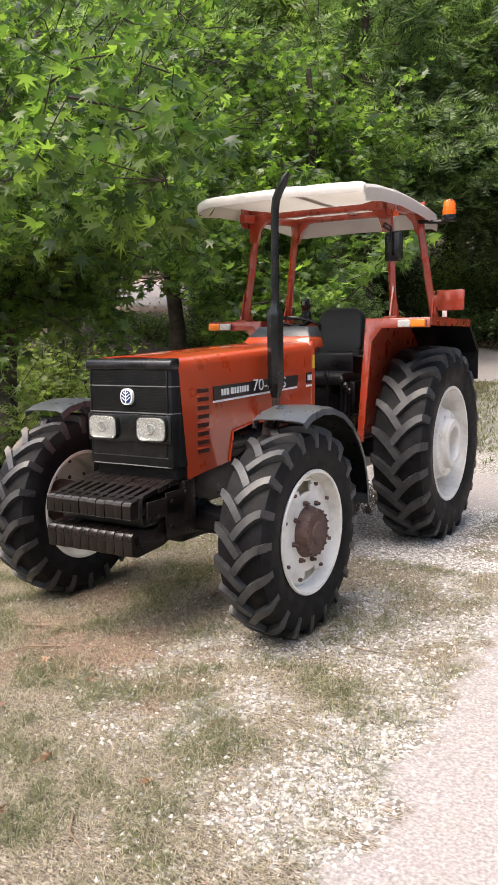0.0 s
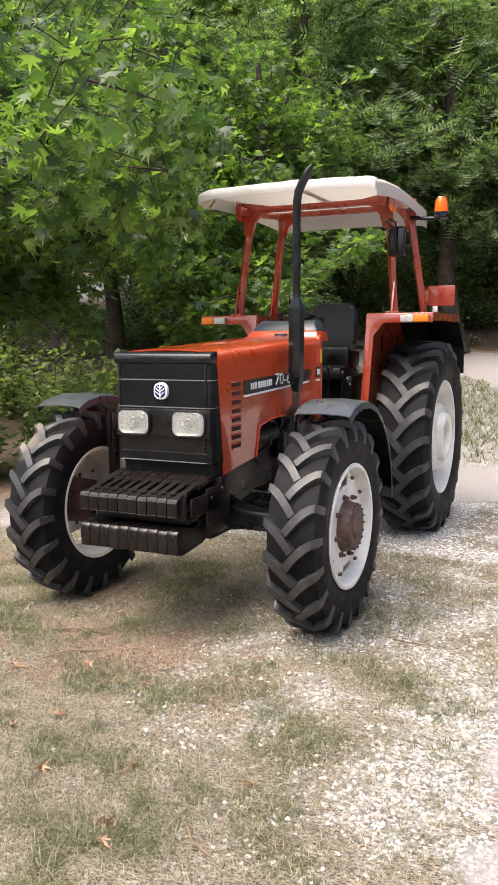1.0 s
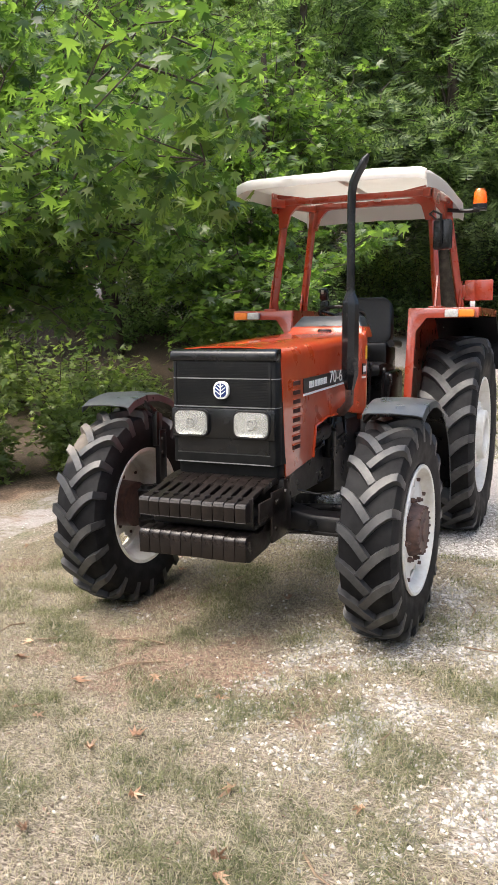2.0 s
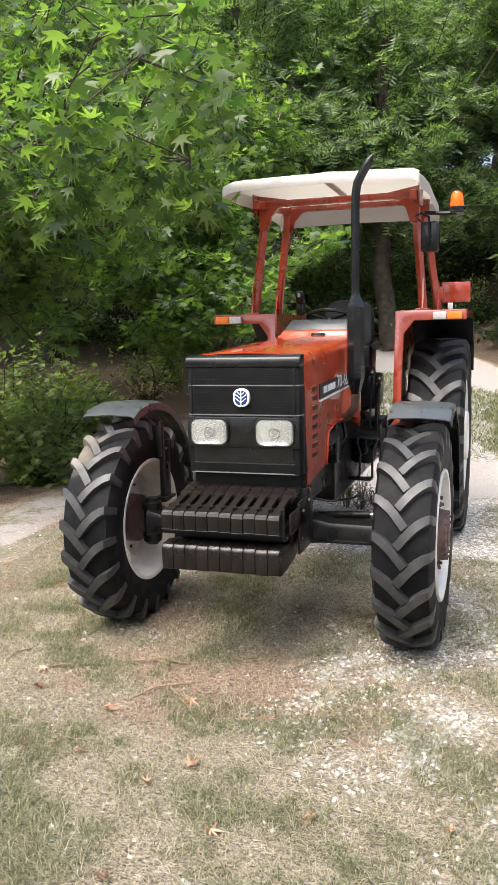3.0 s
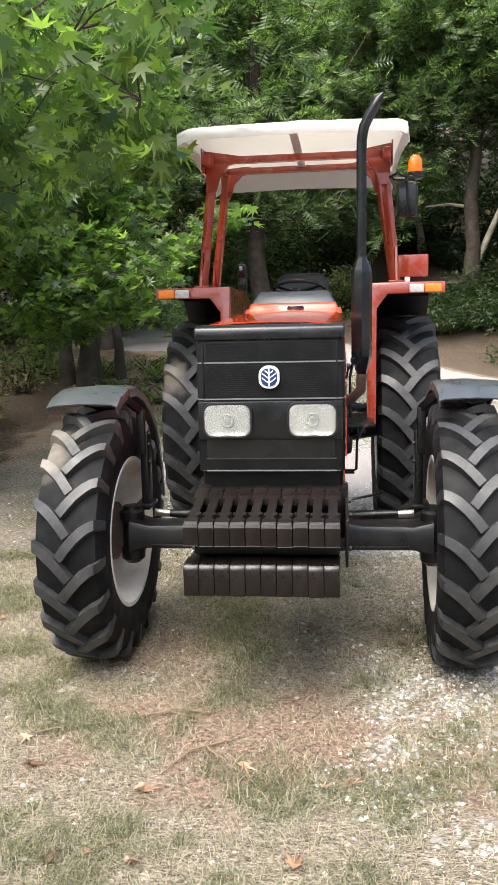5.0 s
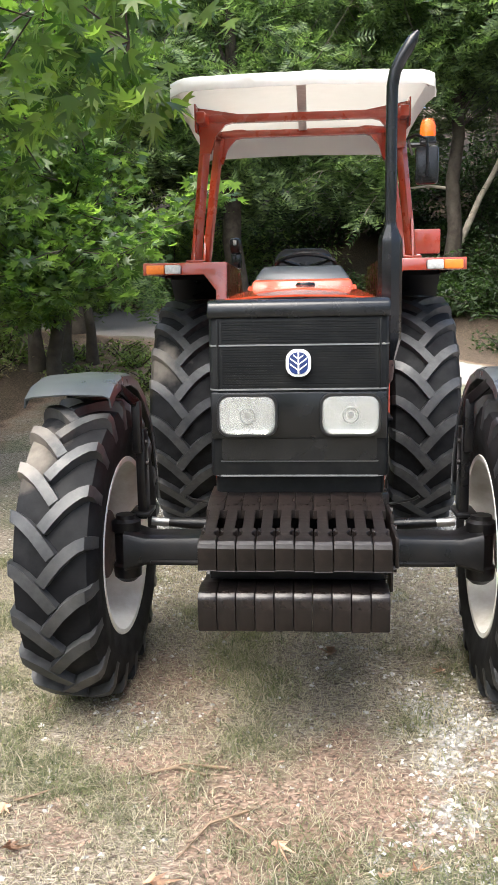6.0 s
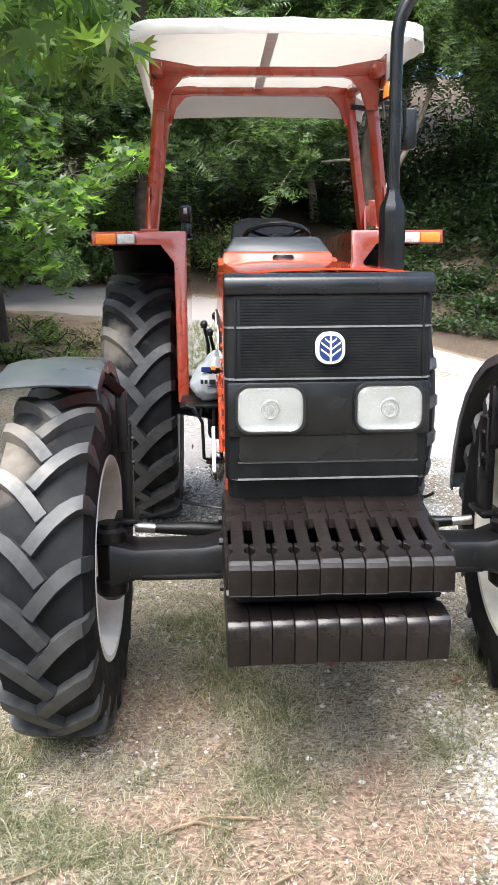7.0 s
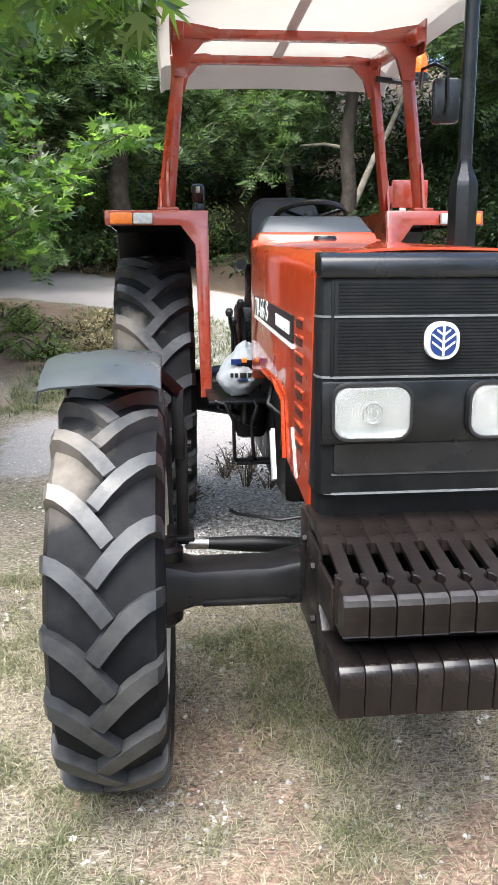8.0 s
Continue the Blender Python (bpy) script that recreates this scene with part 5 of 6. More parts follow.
def limb(rng, start, end, r0, r1, bend=0.12, steps=6):
    """A wandering, tapering limb."""
    start, end = np.array(start, float), np.array(end, float)
    d = np.linalg.norm(end - start)
    pts = []
    off = rng.normal(0, bend * d * 0.5, 3)
    for k in range(steps + 1):
        t = k / steps
        pts.append(tuple(start + (end - start) * t + off * math.sin(math.pi * t) + rng.normal(0, min(0.012, bend * 0.2) * d, 3) * (0 < k < steps)))
    return pts, [r0 + (r1 - r0) * (k / steps) for k in range(steps + 1)]


def tree(name, base, height, girth, tips, leaves, leaf_size, kind, material, bark, label, seed, droop=0.5, spread=0.55, twigs=5, lean=(0, 0), fork=0.35, bend=0.06, category="tree"):
    """A trunk, limbs that end at the tips, twigs round each tip, and leaves along the twigs."""
    rng = np.random.default_rng(seed)
    base = np.array((base[0], base[1], rise(base[0], base[1]) - 0.06))
    top = base + np.array((lean[0], lean[1], height * 0.8))
    pts, radii = limb(rng, base, top, girth, girth * 0.3, bend, 9)
    radii[0] *= 1.35
    root = new(name, mesh_of(bar(pts, radii, 12), name, bark))
    tagged(root, label, category)
    branches = bmesh.new()
    trunk = np.array(pts)
    twig_ends = []
    for tip in tips:
        tip = np.array(tip, float)
        h = np.clip((tip[2] - base[2]) / height * 0.7, fork, 0.95)
        k = h * 9
        i = min(8, int(k))
        s = trunk[i] + (trunk[i + 1] - trunk[i]) * (k - i)
        reach = np.linalg.norm(tip - s)
        bp, br = limb(rng, s, tip, min(girth * 0.26, 0.004 + 0.0034 * reach), 0.004, 0.13, 7)
        bar(bp, br, 6, branches)
        line = np.array(bp)
        for q in range(twigs):
            j = rng.uniform(0.35, 1.0) * 7
            jj = min(6, int(j))
            s2 = line[jj] + (line[jj + 1] - line[jj]) * (j - jj)
            d = rng.normal(0, 1, 3)
            d[2] = d[2] * 0.45 - 0.1
            e = s2 + d / np.linalg.norm(d) * spread * rng.uniform(0.6, 1.3)
            bar([tuple(s2), tuple((s2 + e) / 2 + rng.normal(0, 0.04, 3)), tuple(e)], [0.010, 0.007, 0.004], 4, branches)
            twig_ends.append((s2, e))
    part("branchwork", branches, bark, root)
    ends = np.array([e for _, e in twig_ends])
    starts = np.array([s for s, _ in twig_ends])
    pick = rng.integers(0, len(ends), leaves)
    t = rng.uniform(0.15, 1.08, leaves)[:, None]
    places = starts[pick] + (ends - starts)[pick] * t + rng.normal(0, spread * 0.17, (leaves, 3))
    places = places[places[:, 2] > 0.15]
    leaf_cloud("crown", places, droop, leaf_size, kind, material, rng, root)
    return root


def tips_in(rng, centre, size, n, hollow=0.35):
    """Limb ends spread through an uneven crown."""
    out = []
    while len(out) < n:
        v = rng.uniform(-1, 1, 3)
        r = np.linalg.norm(v)
        if hollow < r < 1.0 and noise.noise(Vector(v * 1.9) + Vector(centre)) > -0.22:
            out.append(tuple(np.array(centre) + v * np.array(size)))
    return out


R = np.random.default_rng(7)
# the broad plane tree whose low boughs reach over the bonnet
near_tips = tips_in(R, (-3.9, 3.4, 3.45), (1.9, 2.6, 2.2), 84)
near_tips += [(-0.55, 0.25, 2.95), (-0.45, 1.0, 3.15), (-0.5, 1.7, 3.25), (-0.9, 0.5, 3.2), (-0.8, 2.0, 3.05), (-1.3, 1.0, 3.0), (-1.5, 2.2, 2.8), (-1.2, 3.0, 2.9),
              (-2.0, 1.4, 2.6), (-2.2, 2.6, 2.5), (-1.8, 3.6, 2.4), (-0.6, 0.9, 3.7), (-1.2, 1.8, 3.8), (-1.9, 0.7, 3.4), (-2.4, 1.6, 3.6), (-1.6, 2.8, 3.6)]
near_tree = tree("plane_tree", (-4.45, 3.15), 6.5, 0.16, near_tips, 21000, 0.14, "plane", LEAF_NEAR, BARK, "leafy plane tree with low boughs over the tractor", 11, droop=0.85, spread=0.5, twigs=6, fork=0.5)
tips2 = tips_in(R, (-3.4, 7.0, 2.95), (1.6, 2.0, 1.6), 46)
tips2 += [(-1.1, 6.0, 2.35), (-1.5, 5.6, 2.1), (-0.9, 6.4, 2.7), (-1.7, 6.3, 1.9)]
second_tree = tree("plane_tree", (-3.3, 8.2), 5.0, 0.11, tips2, 9500, 0.15, "plane", LEAF_NEAR, BARK, "young plane tree with bright lobed leaves", 12, droop=0.6, spread=0.45, twigs=5, fork=0.3)
tree("plane_tree", (-7.7, 7.4), 8.5, 0.17, tips_in(R, (-5.6, 8.2, 5.4), (2.6, 2.4, 3.2), 70), 5500, 0.17, "plane", LEAF_NEAR, BARK, "tall plane tree beside the drive", 14, droop=0.6, spread=0.65)
for k, (x, y, girth) in enumerate(((-4.05, 9.7, 0.115), (-3.52, 9.3, 0.15), (-3.32, 10.2, 0.085))):
    slender = tree("slender_tree", (x, y), 7.0, girth, tips_in(R, (x - 0.2, y + 0.3, 4.6 + 0.5 * k), (1.6, 1.5, 1.8), 22), 2600, 0.17, "plane", LEAF_NEAR, BARK, "slender tree with a dark straight trunk", 20 + k, spread=0.6, bend=0.02)


def hanging_bough(parent, line, knots, spread, count, size, kind, material, seed, droop):
    """A twig with hanging leaves clustered round its knots."""
    r = np.random.default_rng(seed)
    wood = bmesh.new()
    bar(line, [0.012 - 0.008 * k / (len(line) - 1) for k in range(len(line))], 6, wood)
    line = np.array(line)
    for p in knots:
        near = line[np.argmin(np.linalg.norm(line - np.array(p), axis=1))]
        bar([tuple(near), tuple((near + np.array(p)) / 2 + r.normal(0, 0.03, 3)), p], [0.006, 0.005, 0.003], 4, wood)
    part("bough", wood, BARK, parent)
    c = np.array(knots)[r.integers(0, len(knots), count)] + r.normal(0, 1, (count, 3)) * np.array(spread)
    leaf_cloud("bough_leaves", c, droop, size, kind, material, r, parent)


hanging_bough(near_tree, [(-4.4, 4.6, 3.5), (-3.0, 3.4, 3.5), (-2.0, 2.4, 3.3), (-1.3, 1.8, 3.0), (-0.8, 1.5, 2.7)],
              [(-0.79, 1.5, 2.48), (-0.83, 1.75, 2.50), (-0.97, 1.07, 2.60), (-0.79, 1.2, 2.95), (-0.87, 2.3, 3.2), (-1.01, 1.9, 2.62), (-1.13, 1.35, 2.48), (-1.33, 1.7, 2.50), (-1.28, 2.2, 2.62), (-1.58, 1.3, 2.55), (-1.73, 2.0, 2.6),
               (-1.43, 1.0, 2.75), (-1.13, 0.7, 2.85), (-1.08, 1.6, 2.85)], (0.075, 0.12, 0.09), 620, 0.14, "plane", LEAF_NEAR, 401, 1.0)
hanging_bough(second_tree, [(-3.2, 8.2, 2.2), (-2.6, 8.0, 2.35), (-2.04, 7.94, 2.50), (-1.48, 8.2, 2.80), (-1.0, 7.8, 3.06)],
              [(-2.5, 8.0, 2.36), (-2.04, 7.94, 2.46), (-1.8, 8.0, 2.60), (-1.5, 8.2, 2.74), (-1.25, 8.0, 2.88), (-1.03, 7.8, 2.98)], (0.12, 0.12, 0.06), 120, 0.19, "plane", LEAF_NEAR, 402, 0.8)
hanging_bough(slender, [(-3.1, 9.5, 3.0), (-2.9, 9.2, 2.8), (-2.5, 9.0, 2.5), (-2.2, 9.0, 2.2)],
              [(-3.1, 9.2, 2.4), (-2.8, 9.0, 2.2), (-2.6, 9.0, 2.45), (-2.3, 9.0, 2.0), (-2.5, 9.1, 1.75), (-2.9, 9.1, 1.9), (-2.15, 9.0, 1.75), (-3.3, 9.0, 2.0)], (0.16, 0.2, 0.14), 420, 0.24, "spray", LEAF_FAR, 403, 0.9)

# woods behind
FAR = [((-1.2, 15.2), 10.5, 0.24, (-1.4, 15.4, 7.0), (3.2, 2.4, 3.6), BARK, "dark-trunked tree in the wood behind"),
       ((2.5, 18.0), 9.5, 0.10, (1.0, 16.6, 8.6), (2.6, 1.8, 2.4), PALE_BARK, "pale-stemmed tree with feathery leaves"),
       ((3.25, 15.5), 10.0, 0.17, (3.6, 15.6, 8.4), (3.0, 2.0, 2.4), BARK, "brown-trunked tree with a pale forked limb"),
       ((6.6, 13.8), 10.0, 0.2, (5.8, 13.4, 7.6), (2.8, 2.4, 3.1), BARK, "leafy tree on the wooded bank"),
       ((-4.6, 14.0), 11.0, 0.2, (-4.6, 14.0, 7.0), (3.2, 2.4, 4.0), BARK, "leafy tree on the wooded bank"),
       ((-8.6, 12.5), 11.0, 0.2, (-8.6, 12.3, 6.6), (3.4, 2.6, 4.6), BARK, "leafy tree on the wooded bank"),
       ((-12.6, 10.0), 11.0, 0.2, (-12.4, 10.0, 6.2), (3.4, 3.0, 5.0), BARK, "leafy tree on the wooded bank"),
       ((8.6, 16.0), 11.0, 0.2, (8.6, 15.6, 6.6), (3.0, 2.6, 4.6), BARK, "leafy tree on the wooded bank"),
       ((-10.8, 6.4), 9.0, 0.18, (-10.4, 6.6, 5.0), (2.8, 2.8, 4.2), BARK, "leafy tree beyond the drive")]
LOW = {1: tips_in(R, (1.1, 15.2, 4.2), (1.5, 0.9, 0.9), 22), 2: [(4.7, 17.4, 6.2), (4.9, 17.2, 6.6), (2.4, 17.4, 5.9)]}
for k, (base, h, girth, c, size, bark, label) in enumerate(FAR):
    wood = tree("woodland_tree", base, h, girth, tips_in(R, c, size, 75) + LOW.get(k, []), 9000, 0.385, "spray", LEAF_FAR, bark, label, 40 + k, droop=0.35, spread=0.75, twigs=5)
    if k == 2:
        part("fork_limb", bar([(3.32, 15.5, 2.5), (3.58, 15.4, 3.15), (3.80, 15.4, 3.67), (4.08, 15.4, 4.18), (4.36, 15.4, 4.82), (4.6, 15.4, 5.6)], [0.08, 0.07, 0.062, 0.055, 0.05, 0.04], 10), PALE_BARK, wood)
        part("side_limb", bar([(3.25, 15.5, 3.85), (2.75, 15.4, 3.92), (2.25, 15.4, 3.88)], [0.04, 0.03, 0.02], 8), PALE_BARK, wood)
# LEAF_DARK puts the hollow's shade into the leaves, LEAF_MID the sunlight
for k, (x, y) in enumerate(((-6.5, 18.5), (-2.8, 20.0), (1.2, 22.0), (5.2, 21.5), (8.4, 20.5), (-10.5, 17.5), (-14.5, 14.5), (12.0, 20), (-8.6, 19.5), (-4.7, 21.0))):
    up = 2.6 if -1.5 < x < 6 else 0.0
    tree("dark_tree", (x, y), 13.0, 0.22, tips_in(R, (x, y, rise(x, y) + 7.0 + up), (3.0, 2.0, 6.5 - up), 75), 4600, 0.68, "spray", LEAF_DARK if -1.5 < x < 6 or k == 1 else LEAF_MID, BARK, "tree deep in the wood with shade put into its leaf colour" if -1.5 < x < 6 or k == 1 else "tall sunlit tree deep in the wood", 60 + k, droop=0.4, spread=0.9)


# the tree whose crown hangs over the drive
tree("overhanging_tree", (9.0, 11.0), 9.5, 0.2, tips_in(R, (5.4, 10.6, 7.4), (3.2, 2.3, 2.1), 60), 8000, 0.36, "spray", LEAF_FAR, BARK, "feathery tree whose crown hangs over the drive", 78, droop=0.35, spread=0.75, fork=0.6)
# unseen trees added round the open side to darken reflections and side light
for k, (x, y, h) in enumerate(((-9.5, -13.0, 9.0), (-2.5, -17.0, 10.0), (5.0, -17.5, 10.5), (12.0, -13.5, 10.0), (15.5, -4.0, 10.0), (15.5, 5.5, 11.0), (-13.0, -5.5, 9.5))):
    tree("yard_tree", (x, y), h, 0.2, tips_in(R, (x, y, h * 0.55), (3.4, 2.6, h * 0.45), 60), 2300, 0.75, "spray", LEAF_MID, BARK, "unseen tree added round the yard to darken reflections", 340 + k, droop=0.4, spread=0.9)


def shrub(x, y, w, h, n, size, kind, material, label, seed):
    rng = np.random.default_rng(seed)
    z = rise(x, y)
    stems = bmesh.new()
    ends = []
    for k in range(16):
        a, r = rng.uniform(0, 2 * math.pi), rng.uniform(0.2, 1.0)
        tip = (x + w * r * math.cos(a), y + w * r * math.sin(a), z + h * rng.uniform(0.35, 1.0) * (1.1 - 0.5 * r))
        p, rr = limb(rng, (x + rng.normal(0, 0.1), y + rng.normal(0, 0.1), z - 0.03), tip, 0.018, 0.004, 0.2, 5)
        bar(p, rr, 5, stems)
        ends.append(np.array(p))
    ob = thing("shrub", stems, BARK, label, "shrub")
    ends = np.array(ends)
    pick, t = rng.integers(0, 16, n), rng.uniform(1.2, 5.0, n)
    i = np.minimum(4, t.astype(int))
    f = (t - i)[:, None]
    pl = ends[pick, i] * (1 - f) + ends[pick, i + 1] * f + rng.normal(0, 0.16, (n, 3)) * np.array((w, w, h * 0.7))
    pl[:, 2] = np.maximum(pl[:, 2], z + 0.03)
    leaf_cloud("foliage", pl, 0.3, size, kind, material, rng, ob)


for k, (x, y, w, h, kind) in enumerate(((-3.6, 3.9, 0.7, 0.9, "plane"), (-4.1, 2.7, 0.8, 1.1, "plane"), (-4.4, 5.4, 0.9, 1.2, "plane"), (-5.3, 1.7, 0.9, 1.1, "plane"), (-4.6, 6.6, 0.7, 1.0, "plane"), 
                                        (-5.6, 6.6, 1.0, 1.3, "plane"), (-4.9, 10.4, 1.0, 1.1, "oval"), (-8.2, 4.2, 1.2, 1.3, "plane"), (-8.0, 7.6, 1.2, 1.4, "oval"), (-6.6, 5.2, 1.1, 1.6, "plane"), (-6.9, 6.8, 1.1, 1.7, "plane"), (-5.0, 3.3, 1.0, 1.4, "plane"), (-9.6, 9.4, 1.3, 1.5, "oval"), (-7.0, 2.4, 1.1, 1.4, "plane"))):
    shrub(x, y, w, h, 1250, 0.12, kind, LEAF_SHRUB, "low leafy undergrowth beside the drive", 90 + k)
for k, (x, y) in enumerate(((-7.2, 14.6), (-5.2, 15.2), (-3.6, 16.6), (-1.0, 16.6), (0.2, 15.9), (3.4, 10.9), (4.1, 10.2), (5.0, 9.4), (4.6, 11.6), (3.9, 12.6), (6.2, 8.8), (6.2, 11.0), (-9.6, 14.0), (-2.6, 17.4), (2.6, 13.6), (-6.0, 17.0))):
    # past x = 2 the bank's shade is put into the leaf colour
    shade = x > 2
    shrub(x, y, 1.1, 0.35 if shade else 1.0 + 0.5 * (k % 3), 700 if shade else 1500, 0.105, "oval", LEAF_DARK if shade else LEAF_SHRUB if k % 3 else LEAF_FAR, "low scrub with the shade of the bank in its leaf colour" if shade else "dusty scrub at the foot of the bank", 120 + k)
# scrub right of x = 0.5 carries the shade in its leaf colour
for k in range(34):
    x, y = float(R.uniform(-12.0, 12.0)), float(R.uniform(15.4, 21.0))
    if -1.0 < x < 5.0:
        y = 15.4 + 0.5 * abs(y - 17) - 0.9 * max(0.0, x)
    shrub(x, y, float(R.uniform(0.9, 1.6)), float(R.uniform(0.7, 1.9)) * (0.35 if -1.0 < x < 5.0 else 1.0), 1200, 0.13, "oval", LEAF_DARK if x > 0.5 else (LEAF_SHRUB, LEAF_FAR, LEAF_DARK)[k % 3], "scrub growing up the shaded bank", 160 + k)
# bushes beyond x = 3 get the leaf colour with shade in it
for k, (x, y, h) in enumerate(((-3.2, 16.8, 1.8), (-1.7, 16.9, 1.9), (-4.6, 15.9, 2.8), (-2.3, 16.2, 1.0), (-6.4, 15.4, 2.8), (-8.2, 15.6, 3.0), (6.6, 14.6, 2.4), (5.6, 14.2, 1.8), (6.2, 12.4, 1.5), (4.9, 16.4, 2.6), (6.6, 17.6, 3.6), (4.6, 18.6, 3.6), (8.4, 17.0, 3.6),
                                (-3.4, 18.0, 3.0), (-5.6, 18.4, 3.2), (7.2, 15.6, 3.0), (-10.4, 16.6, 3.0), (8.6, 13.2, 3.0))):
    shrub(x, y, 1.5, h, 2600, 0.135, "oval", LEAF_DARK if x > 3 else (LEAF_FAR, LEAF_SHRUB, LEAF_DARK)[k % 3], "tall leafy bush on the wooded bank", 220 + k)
# low cover coloured with the shade that lies on the bank
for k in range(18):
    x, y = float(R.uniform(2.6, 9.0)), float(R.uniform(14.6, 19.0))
    shrub(x, y, 1.2, float(R.uniform(0.4, 0.9)), 800, 0.15, "oval", LEAF_DARK, "ground cover with the shade of the bank in its leaf colour", 380 + k)
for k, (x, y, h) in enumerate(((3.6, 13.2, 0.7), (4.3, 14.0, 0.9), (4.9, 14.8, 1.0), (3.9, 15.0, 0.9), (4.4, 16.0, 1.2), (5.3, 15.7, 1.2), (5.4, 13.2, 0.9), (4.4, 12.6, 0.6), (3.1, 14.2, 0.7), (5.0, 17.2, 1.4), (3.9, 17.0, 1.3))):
    shrub(x, y, 0.9, h, 1300, 0.12, "oval", LEAF_DARK, "undergrowth on the bank with shade put into its leaf colour", 410 + k)
# weeds and low scrub on the earth between the yard and the drive
for k, (x, y, w, h) in enumerate(((-1.5, 8.6, 0.35, 0.30), (-2.1, 8.2, 0.45, 0.42), (-2.8, 8.6, 0.5, 0.32), (-1.9, 9.6, 0.5, 0.35), (-2.6, 10.0, 0.5, 0.35), (-3.7, 10.6, 0.5, 0.35), (-1.4, 10.2, 0.4, 0.3), (-3.3, 8.7, 0.5, 0.35), (-3.0, 11.0, 0.5, 0.3), (-4.6, 9.0, 0.6, 0.5),
                                  (-2.4, 15.9, 0.5, 0.6), (-3.3, 16.1, 0.6, 0.8), (-1.6, 16.0, 0.4, 0.5), (-4.2, 16.4, 0.6, 0.9), (-2.0, 15.7, 0.5, 0.35), (-2.9, 15.8, 0.6, 0.45), (-3.8, 15.9, 0.5, 0.4), (-1.1, 15.6, 0.5, 0.35))):
    shrub(x, y, w, h, 420, 0.085, "oval", LEAF_DRY if k > 9 or k % 3 == 0 else LEAF_SHRUB, "low dusty weed scrub on bare earth beside the drive", 260 + k)
# bushes that darken the hollow by shade in their leaf colour
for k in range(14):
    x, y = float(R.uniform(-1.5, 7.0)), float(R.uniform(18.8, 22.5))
    shrub(x, y, 1.4, float(R.uniform(1.0, 2.2)), 1400, 0.15, "oval", LEAF_DARK, "bush deep in the hollow with shade put into its leaf colour", 300 + k)

# ---- the bag on the footplate ----
def bag():
    """A half-full bag slumped on its base, with the loose top gathered to one side."""
    b = bmesh.new()
    bmesh.ops.create_uvsphere(b, u_segments=44, v_segments=30, radius=1.0)
    for v in b.verts:
        d = v.co.copy()
        z = d.z
        r = 1.0 if z < -0.1 else 1 - 0.30 * (z + 0.1) ** 1.2
        up = 0.125 + 0.125 * z + 0.085 * max(0.0, z - 0.35)
        v.co = Vector((d.x * 0.128 * r + 0.035 * max(0.0, z), d.y * 0.125 * r, up))
        crease = 0.016 * noise.noise(d * 2.2) + 0.009 * noise.noise(d * 5.0 + Vector((3, 1, 0))) + 0.005 * abs(noise.noise(d * 11.0))
        v.co += d * crease
        v.co.z = max(v.co.z, 0.0)
    return b


bag_ob = thing("plastic_bag", bag(), BAG, "slumped white plastic shopping bag on the black footplate", "bag", pose(-0.305, 1.82, 0.861) @ Matrix.Scale(0.80, 4))
for k, (x, z, w, h, mat) in enumerate(((-0.055, 0.132, 0.016, 0.024, PRINT), (-0.030, 0.132, 0.018, 0.024, PRINT), (0.008, 0.132, 0.036, 0.026, PRINT), (0.044, 0.132, 0.020, 0.022, PRINT), (0.005, 0.106, 0.06, 0.004, BLUE), (-0.030, 0.205, 0.055, 0.030, BLUE), (0.016, 0.212, 0.028, 0.022, AMBER_CORE))):
    y = -0.125 * math.sqrt(max(0.1, 1 - ((z - 0.125) / 0.16) ** 2 - (x / 0.15) ** 2)) - 0.012
    part("printed_mark", block(x - w / 2, x + w / 2, y, y + 0.02, z - h / 2, z + h / 2, 0.001), mat, bag_ob)

# ---- leaves, twigs ----
rng = np.random.default_rng(5)


def dry_leaf(seed):
    r = np.random.default_rng(seed)
    p, t = leaf_outline("plane")
    b = bmesh.new()
    vs = []
    for x, y, z in p:
        c = 0.9 * (x * x) + 0.45 * (y - 0.5) ** 2 + 0.16 * r.uniform(-1, 1)
        pull = r.uniform(0.6, 1.0)
        vs.append(b.verts.new((x * pull * (1 - 0.35 * c), (y - 0.45) * pull, c)))
    for f in t:
        b.faces.new([vs[i] for i in f])
    bmesh.ops.solidify(b, geom=b.faces[:], thickness=0.012)
    bmesh.ops.recalc_face_normals(b, faces=b.faces)
    return mesh_of(b, "dry_leaf", DRYLEAF, False)


leaf_meshes = [dry_leaf(k) for k in range(7)]
SPOTS = [(0.133, -1.072), (-0.769, -0.63), (0.309, -0.677), (1.058, -1.245), (0.215, -0.703), (-0.05, -0.62), (0.62, -1.30), (0.35, -1.45), (-0.35, -0.75), (-0.55, -1.10), (0.75, -1.62)]
SPOTS += [(float(rng.uniform(-2.2, 1.2)), float(rng.uniform(-1.9, 1.0))) for _ in range(14)]
for k, (x, y) in enumerate(SPOTS):
    ob = tagged(new("dry_leaf", leaf_meshes[k % 7]), "curled dry brown plane leaf lying on the grass", "leaf", "fallen leaves")
    s = float(rng.uniform(0.06, 0.105))
    ob.matrix_basis = pose(x, y, rise(x, y) + 0.012, float(rng.uniform(-8, 8)), float(rng.uniform(-8, 8)), float(rng.uniform(0, 360))) @ Matrix.Diagonal((s * float(rng.uniform(0.6, 1.0)), s * 1.15, s * 0.7, 1))
